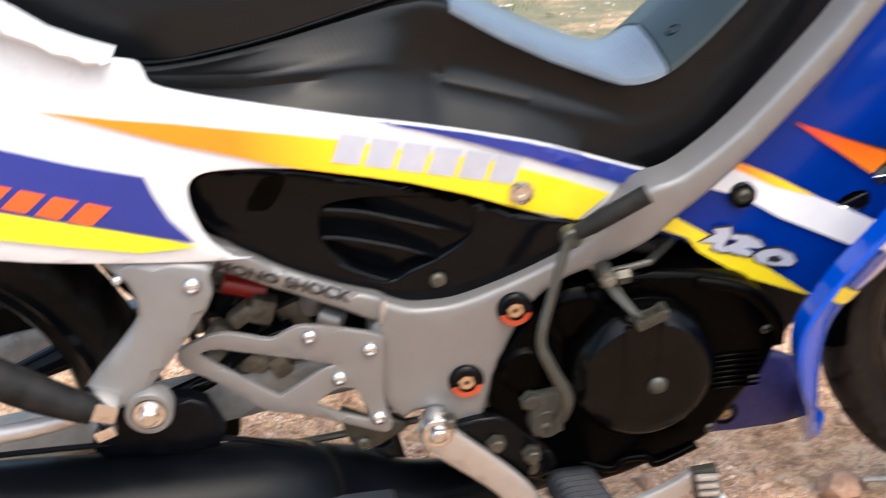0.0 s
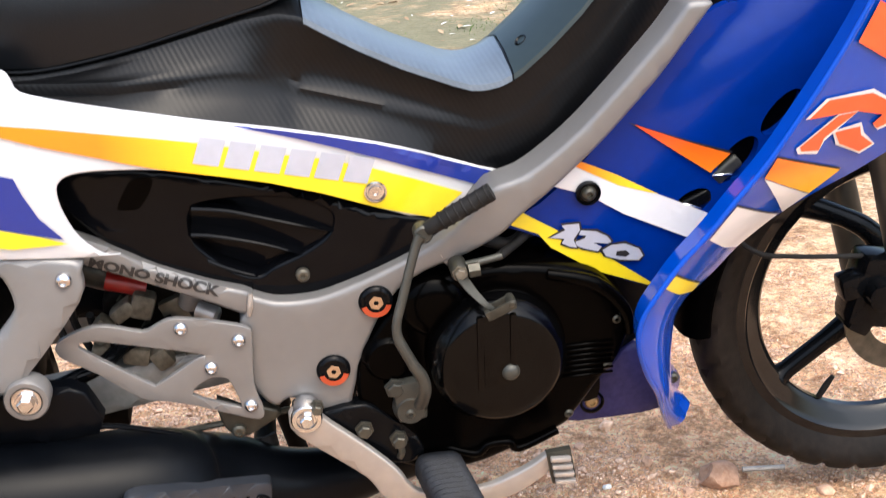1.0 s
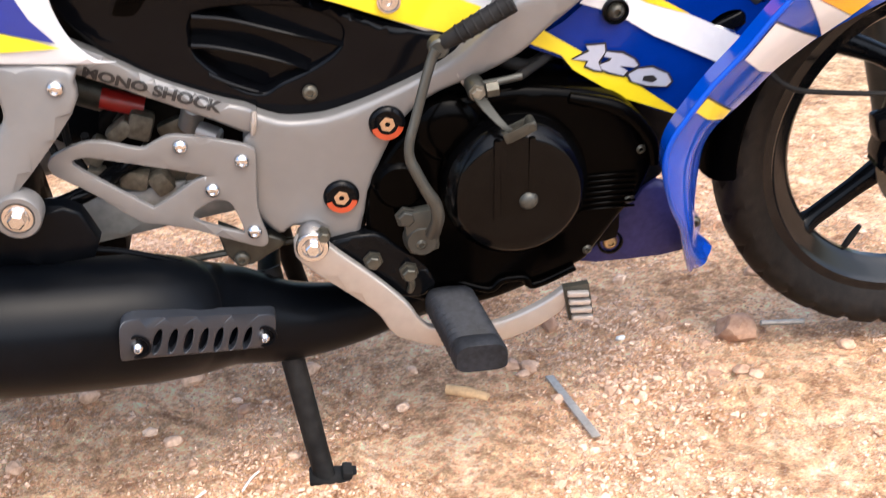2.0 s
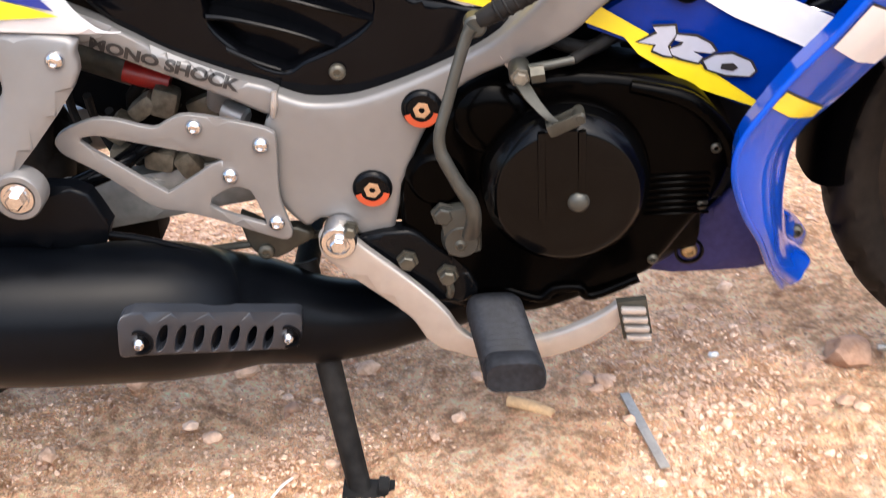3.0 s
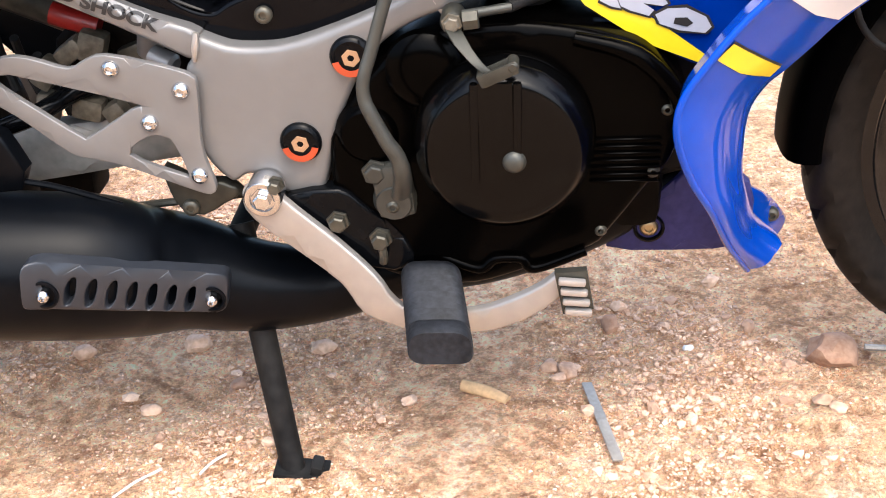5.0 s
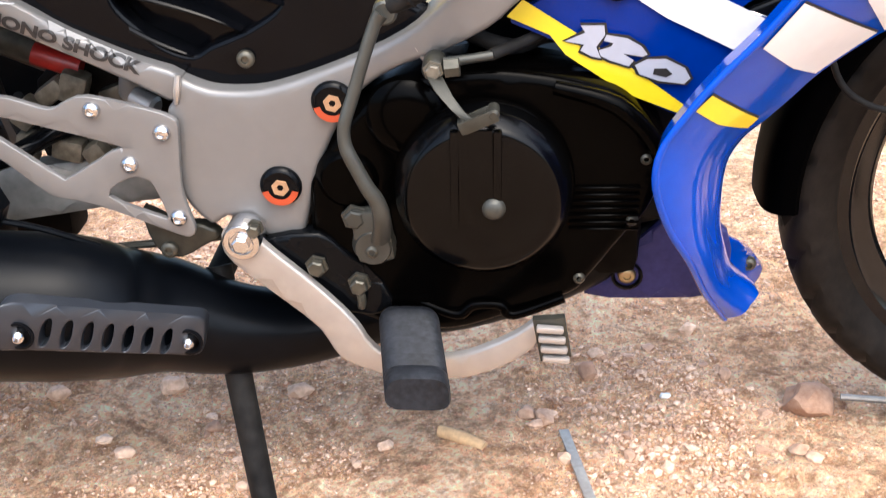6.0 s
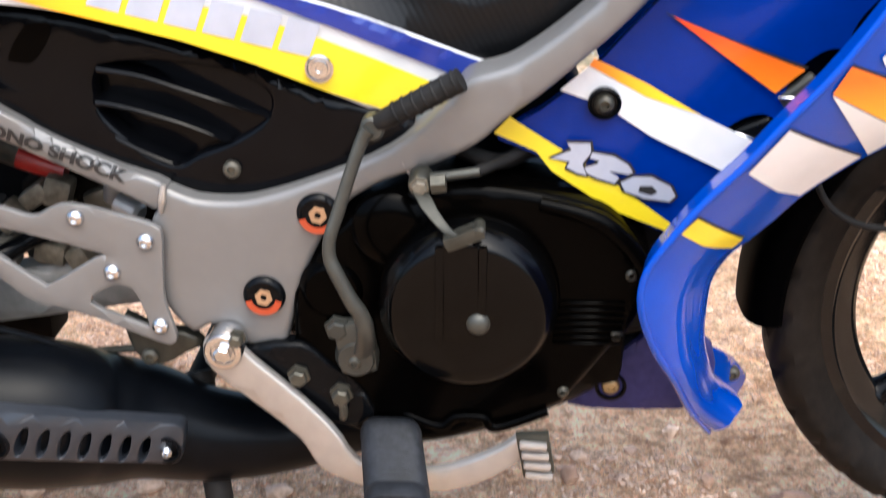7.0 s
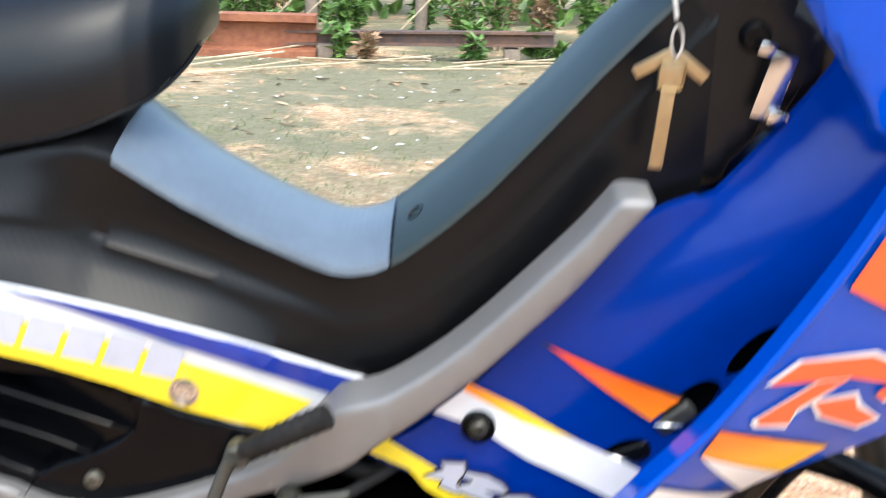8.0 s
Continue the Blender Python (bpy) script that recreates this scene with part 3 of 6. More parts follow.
def plug(x, z):
    base = part("frame_plug", lathe([(-0.002, 0.0185), (0.001, 0.0185), (0.004, 0.0172), (0.0055, 0.0145), (0.0045, 0.0125), (0.0045, 0)], (x, -0.19, z), n=32), GLOSS_BLACK, bike, "glossy black round frame plug")
    bm = bmesh.new()
    arc = [(x + 0.0162 * math.cos(a), z + 0.0162 * math.sin(a)) for a in np.linspace(math.pi * 1.07, math.pi * 1.93, 12)]
    inner = [(x + 0.0105 * math.cos(a), z + 0.0105 * math.sin(a)) for a in np.linspace(math.pi * 1.93, math.pi * 1.07, 12)]
    bm.faces.new([bm.verts.new((px, -0.1965, pz)) for px, pz in arc + inner])
    part("crescent", bm, PLUG_RED, base, "orange-red crescent")
    part("emblem", lathe([(0.0, 0.0080), (0.0012, 0.0076), (0.0012, 0.0034), (0.0, 0.0030)], (x, -0.1948, z), n=6, closed=True), PLUG_TAN, base, "pale plain emblem", smooth=False)


plug(0.0, 0.377)
plug(0.051, 0.454)

# heel guard
GUARD = [(-0.278, 0.438), (-0.279, 0.445), (-0.271, 0.454), (-0.244, 0.464), (-0.222, 0.463), (-0.190, 0.453), (-0.175, 0.459), (-0.155, 0.464), (-0.105, 0.452), (-0.085, 0.444), (-0.081, 0.433), (-0.085, 0.384), (-0.083, 0.363), (-0.078, 0.341), (-0.082, 0.333), (-0.095, 0.335), (-0.149, 0.358), (-0.180, 0.368), (-0.202, 0.374), (-0.242, 0.409), (-0.272, 0.430)]
HOLE_A = [(-0.256, 0.443), (-0.244, 0.448), (-0.228, 0.445), (-0.138, 0.420), (-0.142, 0.414), (-0.182, 0.390), (-0.191, 0.391), (-0.224, 0.416)]
HOLE_B = [(-0.150, 0.372), (-0.130, 0.389), (-0.116, 0.388), (-0.109, 0.381), (-0.101, 0.353), (-0.108, 0.352)]
guard = part("heel_guard", panel(GUARD, -0.2, 0.006, 0.0011, holes=[HOLE_A, HOLE_B], step=0.014, k=3), SILVER, bike, "silver cut-out heel guard plate")
for x, z in ((-0.152, 0.452), (-0.095, 0.431), (-0.127, 0.402), (-0.091, 0.351)):
    bolt(guard, (x, -0.2, z), 0.0078, 0.0055, CHROME)
part("guard_mount", panel([(-0.128, 0.352), (-0.104, 0.338), (-0.076, 0.336), (-0.061, 0.325), (-0.078, 0.314), (-0.098, 0.303), (-0.117, 0.308), (-0.126, 0.326)], -0.185, 0.014, 0.003, k=2), OLD_STEEL, bike, "dusty steel bracket under the guard")
bolt(bike, (-0.108, -0.187, 0.3125), 0.008, 0.004, ZINC, name="mount_bolt")

# black side cover with louvres
COVER = [(-0.258, 0.606), (-0.250, 0.620), (-0.226, 0.625), (-0.176, 0.621), (-0.128, 0.611), (-0.074, 0.597), (-0.014, 0.578), (0.059, 0.552), (0.131, 0.527), (0.106, 0.502), (0.059, 0.477), (0.010, 0.456), (-0.026, 0.453), (-0.055, 0.458), (-0.083, 0.469), (-0.127, 0.488), (-0.170, 0.509), (-0.210, 0.540), (-0.242, 0.574)]
VENT = [(-0.128, 0.568), (-0.119, 0.575), (-0.091, 0.578), (-0.052, 0.576), (-0.013, 0.569), (0.013, 0.552), (0.009, 0.531), (-0.019, 0.512), (-0.050, 0.499), (-0.067, 0.490), (-0.089, 0.497), (-0.110, 0.515), (-0.127, 0.535), (-0.131, 0.554)]


def cover_y(x, z):
    return -0.176 + 0.9 * (z - 0.54) ** 2


def bowl_y(x, z):
    """The scooped floor behind the louvres, deepest towards the rear."""
    return cover_y(x, z) + 0.004 + 0.020 * max(0.0, min(1.0, (0.015 - x) / 0.10))


cover = part("side_cover", panel(COVER, cover_y, 0.02, 0.006, holes=[VENT], step=0.013), SIDE_BLACK, bike, "glossy black teardrop side cover")
vent = part("vent_bowl", panel([(x * 1.04 + 0.0025, z * 1.02 - 0.0107) for x, z in VENT], bowl_y, 0.004, 0.0, k=3), SIDE_BLACK, cover, "dark scooped louvre opening")
FIN_A = [(-0.126, 0.5725), (-0.092, 0.567), (-0.060, 0.557), (-0.027, 0.546), (0.013, 0.533)]
FIN_B = [(-0.130, 0.5445), (-0.112, 0.542), (-0.085, 0.535), (-0.052, 0.524), (-0.022, 0.511)]
FIN_C = [(-0.117, 0.514), (-0.100, 0.504), (-0.083, 0.496), (-0.068, 0.490)]
for fin in (FIN_A, FIN_B, FIN_C):
    line_pts = curve_through(fin, 6, False)
    last = len(line_pts) - 1
    rows = []
    for i, q in enumerate(line_pts):
        thick = 0.0024 * (1.0 - 0.6 * i / last)
        y0, y1 = cover_y(q.x, q.y) - 0.0022, bowl_y(q.x, q.y) + 0.002
        rows.append([(q.x, y1, q.y - thick * 1.6), (q.x, y0 + 0.001, q.y - thick), (q.x, y0, q.y), (q.x, y0 + 0.0012, q.y + thick), (q.x, y1, q.y + thick * 1.5)])
    part("louvre", loft(rows), SIDE_BLACK, cover, "curved black louvre blade")
# flat dark film painted for the recess's shade; no hollow is modelled
RECESS_SHADE = [(-0.198, 0.581), (-0.189, 0.598), (-0.180, 0.608), (-0.170, 0.610), (-0.160, 0.608), (-0.163, 0.597), (-0.171, 0.585), (-0.179, 0.578), (-0.190, 0.578)]
film("recess_shade", RECESS_SHADE, ENGINE_BLACK, cover, "flat dark film for the shade of a slanting finger recess", k=3, lift=0.0006)
bolt(cover, (-0.022, -0.1765, 0.487), 0.0078, 0.004, ZINC, name="screw")

# white rear cowl and its printed stripes
COWL = [(-0.468, 0.842), (-0.415, 0.812), (-0.377, 0.784), (-0.352, 0.767), (-0.327, 0.753), (-0.301, 0.744), (-0.276, 0.738), (-0.269, 0.729), (-0.263, 0.717), (-0.233, 0.706), (-0.194, 0.695), (-0.144, 0.682), (-0.093, 0.669), (-0.041, 0.657), (0.013, 0.643), (0.069, 0.626), (0.127, 0.601), (0.176, 0.578), (0.196, 0.569), (0.190, 0.562), (0.153, 0.544), (0.122, 0.529), (0.105, 0.534), (0.060, 0.558), (0.008, 0.581), (-0.046, 0.601), (-0.099, 0.617), (-0.151, 0.629), (-0.200, 0.635), (-0.228, 0.635), (-0.241, 0.629), (-0.245, 0.617), (-0.242, 0.596), (-0.232, 0.570), (-0.213, 0.549), (-0.197, 0.546), (-0.230, 0.548), (-0.270, 0.553), (-0.318, 0.560), (-0.365, 0.568), (-0.411, 0.578), (-0.524, 0.607)]
cowl = part("rear_cowl", panel(COWL, side_y, 0.005, 0.002, step=0.015, k=3), WHITE, bike, "glossy white rear body cowl")
BAND_ORANGE = [(-0.362, 0.708), (-0.298, 0.693), (-0.246, 0.683), (-0.197, 0.672), (-0.147, 0.661), (-0.096, 0.649), (-0.104, 0.619), (-0.148, 0.631), (-0.176, 0.640), (-0.200, 0.649), (-0.250, 0.666), (-0.321, 0.694)]
BAND_YELLOW = [(-0.096, 0.649), (-0.070, 0.641), (-0.027, 0.629), (0.011, 0.620), (0.055, 0.605), (0.101, 0.583), (0.153, 0.556), (0.119, 0.534), (0.062, 0.559), (0.008, 0.583), (-0.046, 0.603), (-0.104, 0.619)]
BAND_BLUE = [(-0.080, 0.6655), (-0.041, 0.6575), (0.013, 0.6435), (0.068, 0.6265), (0.126, 0.6015), (0.175, 0.5785), (0.191, 0.571), (0.172, 0.560), (0.126, 0.583), (0.067, 0.612), (0.023, 0.630), (-0.020, 0.646)]
REAR_BLUE = [(-0.454, 0.702), (-0.392, 0.679), (-0.336, 0.658), (-0.280, 0.640), (-0.275, 0.623), (-0.264, 0.597), (-0.245, 0.572), (-0.313, 0.596), (-0.402, 0.626), (-0.465, 0.648)]
REAR_YELLOW = [(-0.466, 0.647), (-0.402, 0.625), (-0.358, 0.610), (-0.313, 0.595), (-0.266, 0.578), (-0.242, 0.567), (-0.292, 0.569), (-0.339, 0.581), (-0.407, 0.600), (-0.472, 0.618)]
film("stripe", BAND_ORANGE, ORANGE, cowl, "orange tapering stripe")
film("stripe", BAND_YELLOW, YELLOW, cowl, "yellow stripe")
film("stripe", BAND_BLUE, BLUE_DECAL, cowl, "dark blue stripe")
film("stripe", REAR_BLUE, BLUE_DECAL, cowl, "dark blue field")
film("stripe", REAR_YELLOW, YELLOW, cowl, "yellow stripe")
slanted_bars("mark_bar", (-0.116, 0.633), (0.056, 0.587), 0.027, 6, 0.16, 0.12, GREY_FILM, cowl, cowl, "silver-grey block of a mark")
slanted_bars("mark_bar", (-0.452, 0.648), (-0.322, 0.600), 0.020, 5, 0.25, 0.6, RED_FILM, cowl, cowl, "red-orange slanted block of a mark")
part("panel_screw", lathe([(-0.002, 0.0115), (0.0015, 0.0115), (0.002, 0.010), (-0.001, 0.009), (-0.001, 0.007), (0.002, 0.0065), (0.002, 0.003), (0.0008, 0.0025), (0.0008, 0)], (0.059, -0.1935, 0.579), n=24), CHROME, cowl, "recessed steel panel screw")
part("cowl_top", panel([(-0.52, 0.87), (-0.40, 0.810), (-0.345, 0.769), (-0.300, 0.748), (-0.292, 0.744), (-0.312, 0.744), (-0.37, 0.775), (-0.50, 0.838)], lambda x, z: -0.19 - 0.1 * max(0, 0.06 - x), 0.05, 0.004, k=2), WHITE, cowl)
part("far_cowl", panel([(-0.52, 0.80), (-0.27, 0.73), (0.10, 0.60), (0.10, 0.55), (-0.2, 0.56), (-0.52, 0.61)], 0.18, 0.012, 0.004, k=2), WHITE, bike)
part("tail", loft([[(x, w * sx, z0 + (z1 - z0) * sz) for sx, sz in ((-1, 0), (-1, 0.6), (-0.6, 1), (0.6, 1), (1, 0.6), (1, 0))] for x, w, z0, z1 in ((-0.47, 0.205, 0.60, 0.80), (-0.60, 0.17, 0.66, 0.86), (-0.74, 0.09, 0.76, 0.88), (-0.79, 0.04, 0.80, 0.87))]), WHITE, bike, "white tail end")

# tunnel cover between seat and steering head
T_X = (-0.30, -0.247, -0.166, -0.083, -0.05, -0.02, 0.002, 0.019, 0.053, 0.098, 0.150, 0.168, 0.183, 0.200, 0.219, 0.254, 0.286, 0.328, 0.367, 0.40, 0.45)
CREST = (0.780, 0.780, 0.785, 0.788, 0.785, 0.778, 0.764, 0.747, 0.725, 0.700, 0.6775, 0.6735, 0.6735, 0.6785, 0.691, 0.721, 0.752, 0.794, 0.838, 0.872, 0.925)
EDGE = (0.718, 0.716, 0.728, 0.747, 0.754, 0.757, 0.752, 0.741, 0.720, 0.696, 0.6735, 0.667, 0.6655, 0.668, 0.676, 0.703, 0.732, 0.778, 0.822, 0.856, 0.905)


def cowl_top(x):
    return at_interp(x, (-0.30, -0.268, -0.233, -0.194, -0.144, -0.093, -0.041, 0.013, 0.069, 0.127, 0.176, 0.196), (0.722, 0.717, 0.706, 0.695, 0.682, 0.669, 0.657, 0.643, 0.626, 0.601, 0.578, 0.569))


def tunnel_widths(x):
    wt = at_interp(x, (-0.30, -0.03, 0.005, 0.03, 0.17, 0.24, 0.34, 0.45), (0.147, 0.146, 0.147, 0.148, 0.148, 0.142, 0.128, 0.105))
    if x < 0.19:
        zb = cowl_top(x) - 0.010
        wb = -side_y(x, zb) - 0.0065
    else:
        zb = at_interp(x, (0.19, 0.25, 0.45), (0.562, 0.60, 0.74))
        wb = at_interp(x, (0.19, 0.25, 0.45), (0.143, 0.150, 0.118))
    zm = at_interp(x, (-0.30, -0.2, -0.07, -0.026, -0.013, 0.076, 0.133, 0.18, 0.22, 0.30, 0.45), (0.7145, 0.704, 0.704, 0.694, 0.683, 0.655, 0.6345, 0.619, 0.630, 0.690, 0.86))
    wm = at_interp(x, (-0.02, 0.18, 0.25, 0.45), (0.151, 0.149, 0.146, 0.112))
    flat = wb + (wt - wb) * (zm - zb) / (at_interp(x, T_X, EDGE) - zb)
    u = min(1.0, max(0.0, (x + 0.075) / 0.055))
    return wt, flat + (wm - flat) * u, wb, zm, zb


def dent(x, z):
    """How far the tunnel's flank is hollowed in front of the seat hump."""
    return at_interp(x - 0.6 * (z - 0.70), (-0.035, -0.012, 0.005, 0.04, 0.15, 0.25), (0.0, 0.003, 0.008, 0.009, 0.006, 0.001))


def tunnel_ring(x):
    zt, ze = at_interp(x, T_X, CREST), at_interp(x, T_X, EDGE)
    wt, wm, wb, zm, zb = tunnel_widths(x)
    near = [(wb - 0.01, zb - 0.03), (wb, zb), (wm + (wb - wm) * at_interp(x, (-0.07, 0.0), (0.45, 0.2)), zm * 0.55 + zb * 0.45), (wm, zm - 0.007), (wm - 0.0005, zm), (wm - 0.002 - 0.4 * dent(x, zm), zm + 0.005)]
    for u in (0.3, 0.5, 0.7, 0.86):
        z = zm + (ze - 0.004 - zm) * u
        near.append((wm + (wt - wm) * u - dent(x, z) * min(1.0, 1.9 * (1.0 - u)), z))
    near += [(wt + 0.001, ze - 0.005), (wt - 0.001, ze - 0.001), (wt - 0.008, ze + 0.002), (wt * 0.65, zt * 0.7 + ze * 0.3 + 0.001), (0.045, zt)]
    far = [(0.0, zt - 0.012), (0.06, zt - 0.036), (wt * 0.86, zt - 0.075), (wt, zt - 0.11), (wb, zb - 0.02)]
    return [(x, -w, z) for w, z in near] + [(x, w, z) for w, z in far]


xs = np.concatenate([np.linspace(-0.30, -0.07, 7), np.linspace(-0.055, 0.30, 48), np.linspace(0.31, 0.45, 12)])
tunnel = upper = part("tunnel_cover", loft([tunnel_ring(x) for x in xs], closed=False), CARBON, bike, "black ribbed tunnel cover with pale sheen")


def top_strip(x):
    zt, ze = at_interp(x, T_X, CREST), at_interp(x, T_X, EDGE)
    wt = tunnel_widths(x)[0]
    near = [(wt + 0.0022, ze - 0.0055), (wt + 0.0004, ze + 0.0005), (wt - 0.008, ze + 0.0035), (wt * 0.65, zt * 0.7 + ze * 0.3 + 0.0026), (0.045, zt + 0.0016)]
    return [(x, -w, z) for w, z in near] + [(x, 0.0, zt - 0.0104), (x, 0.06, zt - 0.0344)]


part("tunnel_top", loft([top_strip(x) for x in np.linspace(0.004, 0.2115, 34)], closed=False), SKY_SHEEN_TOP, tunnel, "ribbed top face, sky reflection coloured in pale grey")
part("leg_top", loft([top_strip(x) for x in np.linspace(0.2135, 0.44, 26)], closed=False), YARD_SHEEN_TOP, tunnel, "plastic top face, yard reflection coloured in grey-green")
part("join_strip", loft([[(q[0] + dx, q[1], q[2] - 0.0005) for q in top_strip(0.2125)] for dx in (-0.0016, 0.0016)], closed=False), GLOSS_BLACK, upper)
part("screw", lathe([(0, 0.0075), (0.002, 0.0075), (0.003, 0.006), (0.001, 0.004), (0.001, 0)], (0.231, -0.100, 0.695), (-0.55, -0.25, 0.80), 16), GLOSS_BLACK, upper)
head = part("head_cover", panel([(0.372, 0.742), (0.40, 0.727), (0.463, 0.729), (0.473, 0.748), (0.51, 0.789), (0.547, 0.835), (0.512, 0.885), (0.55, 0.96), (0.45, 0.96), (0.418, 0.87), (0.395, 0.80)], lambda x, z: -0.106 - 0.05 * max(0, x - 0.36), 0.03, 0.008, k=2), VINYL, bike, "black steering head cover")
ledge = part("hook_base", lathe([(0, 0.012), (0.004, 0.012), (0.008, 0.009), (0.008, 0)], (0.478, -0.112, 0.848), n=20), GLOSS_BLACK, head)
part("bag_hook", join(block((0.020, 0.004, 0.050), pose(0.493, -0.128, 0.814, 0, 14, 0), 0.0018), block((0.016, 0.014, 0.010), pose(0.497, -0.130, 0.792, 0, 14, 0), 0.003), block((0.014, 0.016, 0.010), pose(0.485, -0.122, 0.842, 0, 14, 0), 0.003)), CHROME, head, "chrome folding bag hook")
part("key_lock", lathe([(0, 0.014), (0.012, 0.014), (0.014, 0.011), (0.014, 0)], (0.410, -0.09, 0.895), (-0.4, -0.85, 0.3), 20), DARK, head)

# seat
def seat_ring(x, w, z0, z1):
    ring = []
    for i in range(22):
        a = math.pi * (i / 21)
        c, s = math.cos(a), math.sin(a)
        ring.append((x, -w * math.copysign(abs(c) ** 0.55, c), z0 + (z1 - z0) * abs(s) ** 0.75))
    return ring


S_ROWS = ((-0.62, 0.12, 0.84, 0.93), (-0.50, 0.135, 0.79, 0.93), (-0.38, 0.146, 0.745, 0.90), (-0.30, 0.15, 0.726, 0.87), (-0.247, 0.152, 0.723, 0.862), (-0.166, 0.15, 0.735, 0.858), (-0.083, 0.147, 0.755, 0.865), (-0.028, 0.140, 0.767, 0.872), (0.006, 0.125, 0.779, 0.874), (0.026, 0.105, 0.787, 0.872), (0.042, 0.075, 0.800, 0.866), (0.052, 0.045, 0.815, 0.856), (0.055, 0.02, 0.828, 0.846))
xs = np.concatenate([np.linspace(-0.62, 0.0, 34), np.linspace(0.008, 0.055, 14)])
rows = []
for x in xs:
    rows.append(seat_ring(x, *(at_interp(x, [r[0] for r in S_ROWS], [r[j] for r in S_ROWS]) for j in (1, 2, 3))))
seat = part("seat", loft(rows), VINYL, bike, "black vinyl seat with rounded nose")
part("seat_gap", tube([(x, -w + 0.002, z0 - 0.002) for x, w, z0, _ in S_ROWS[2:-1]], 0.0022, 8), GLOSS_BLACK, seat)

# blue leg shield with air slots
SHIELD = [(0.568, 0.885), (0.537, 0.831), (0.510, 0.795), (0.457, 0.734), (0.441, 0.730), (0.402, 0.713), (0.365, 0.670), (0.330, 0.631), (0.295, 0.593), (0.271, 0.567), (0.234, 0.537), (0.199, 0.517), (0.208, 0.509), (0.235, 0.497), (0.244, 0.486), (0.294, 0.452), (0.369, 0.421), (0.397, 0.443), (0.452, 0.499), (0.493, 0.551), (0.548, 0.644), (0.599, 0.747), (0.640, 0.845)]


def slot(x, z, a, w=0.026, h=0.015, n=14):
    return [(x + w * math.cos(t) * math.cos(a) - h * math.sin(t) * math.sin(a), z + w * math.cos(t) * math.sin(a) + h * math.sin(t) * math.cos(a)) for t in np.linspace(0, 2 * math.pi, n, endpoint=False)]


def shield_y(x, z):
    d = (x - 0.40) * 0.69 + (z - 0.60) * 0.72
    n = -(x - 0.40) * 0.72 + (z - 0.60) * 0.69
    s = (x - 0.234) * 0.64 - (z - 0.535) * 0.768
    tuck = max(0.0, 1.0 - max(0.0, s) / 0.075) ** 2 * 0.45 * max(0.0, 0.17 * (x - 0.14) - 0.016)
    return -0.168 + tuck + 0.006 * math.exp(-((d - 0.03) ** 2) / 0.012 - (n + 0.055) ** 2 / 0.0016) + 0.6 * max(0, n + 0.05) * max(0, d)


slots = [slot(0.402, 0.517, 0.5, 0.024, 0.014), slot(0.452, 0.563, 0.85, 0.030, 0.015), slot(0.497, 0.612, 0.9, 0.030, 0.012)]
shield = part("leg_shield", panel(SHIELD, shield_y, 0.012, 0.0, holes=slots, step=0.011, k=2), SHADED_BLUE, bike, "glossy blue leg shield panel, coloured darker for shade")
part("shield_backing", panel([(0.36, 0.47), (0.46, 0.50), (0.56, 0.62), (0.54, 0.68), (0.44, 0.60)], -0.135, 0.006, 0.002, k=2), MATT_BLACK, bike)
for x, z, tilt, finish in ((0.408, 0.519, 22, GLOSS_BLACK), (0.441, 0.552, 40, KICK_GREY)):
    tab = part("slot_tab", block((0.034, 0.010, 0.016), pose(x, -0.161, z, 0, -tilt, 0), 0.005, 3), finish, shield, "rounded tab in the air slot")
    part("tab_rib", block((0.024, 0.0025, 0.0026), pose(x - 0.006, -0.1668, z - 0.004, 0, 42 - tilt, 0), 0.0008, 1), CHROME, tab, "thin bright rib across the tab")
SPIKE = [(0.336, 0.614), (0.443, 0.571), (0.421, 0.552)]
FLASH = [(0.276, 0.578), (0.318, 0.557), (0.362, 0.535), (0.441, 0.495), (0.425, 0.466), (0.325, 0.516), (0.287, 0.541), (0.249, 0.555)]
FLASH_EDGE = [(0.276, 0.581), (0.318, 0.561), (0.363, 0.535), (0.318, 0.550), (0.272, 0.575)]
YSTRIPE = [(0.196, 0.519), (0.209, 0.533), (0.250, 0.506), (0.300, 0.473), (0.370, 0.421), (0.294, 0.452), (0.244, 0.486), (0.231, 0.503)]
film("stripe_edge", [(0.330, 0.6165), (0.446, 0.573), (0.421, 0.556)], PRINT, shield, "thin black edge line", lift=0.0026)
film("stripe", SPIKE, SPIKE_FADE, shield, "orange spike")
film("stripe", FLASH, WHITE_FILM, shield, "white flash")
film("stripe", FLASH_EDGE, EDGE_FADE, shield, "orange edge", lift=0.0042)
film("stripe", YSTRIPE, YELLOW, shield, "yellow stripe")
ONE = [(0.243, 0.498), (0.260, 0.505), (0.256, 0.511), (0.275, 0.511), (0.276, 0.503), (0.269, 0.493), (0.273, 0.483), (0.265, 0.485), (0.256, 0.490), (0.259, 0.495)]
TWO = [(0.277, 0.503), (0.294, 0.500), (0.306, 0.493), (0.311, 0.486), (0.307, 0.484), (0.291, 0.487), (0.300, 0.481), (0.296, 0.476), (0.281, 0.481), (0.273, 0.485), (0.271, 0.490), (0.281, 0.493), (0.283, 0.496), (0.275, 0.498)]
ZERO = [(0.311, 0.482), (0.326, 0.482), (0.342, 0.474), (0.347, 0.465), (0.342, 0.460), (0.321, 0.463), (0.305, 0.469), (0.301, 0.477)]
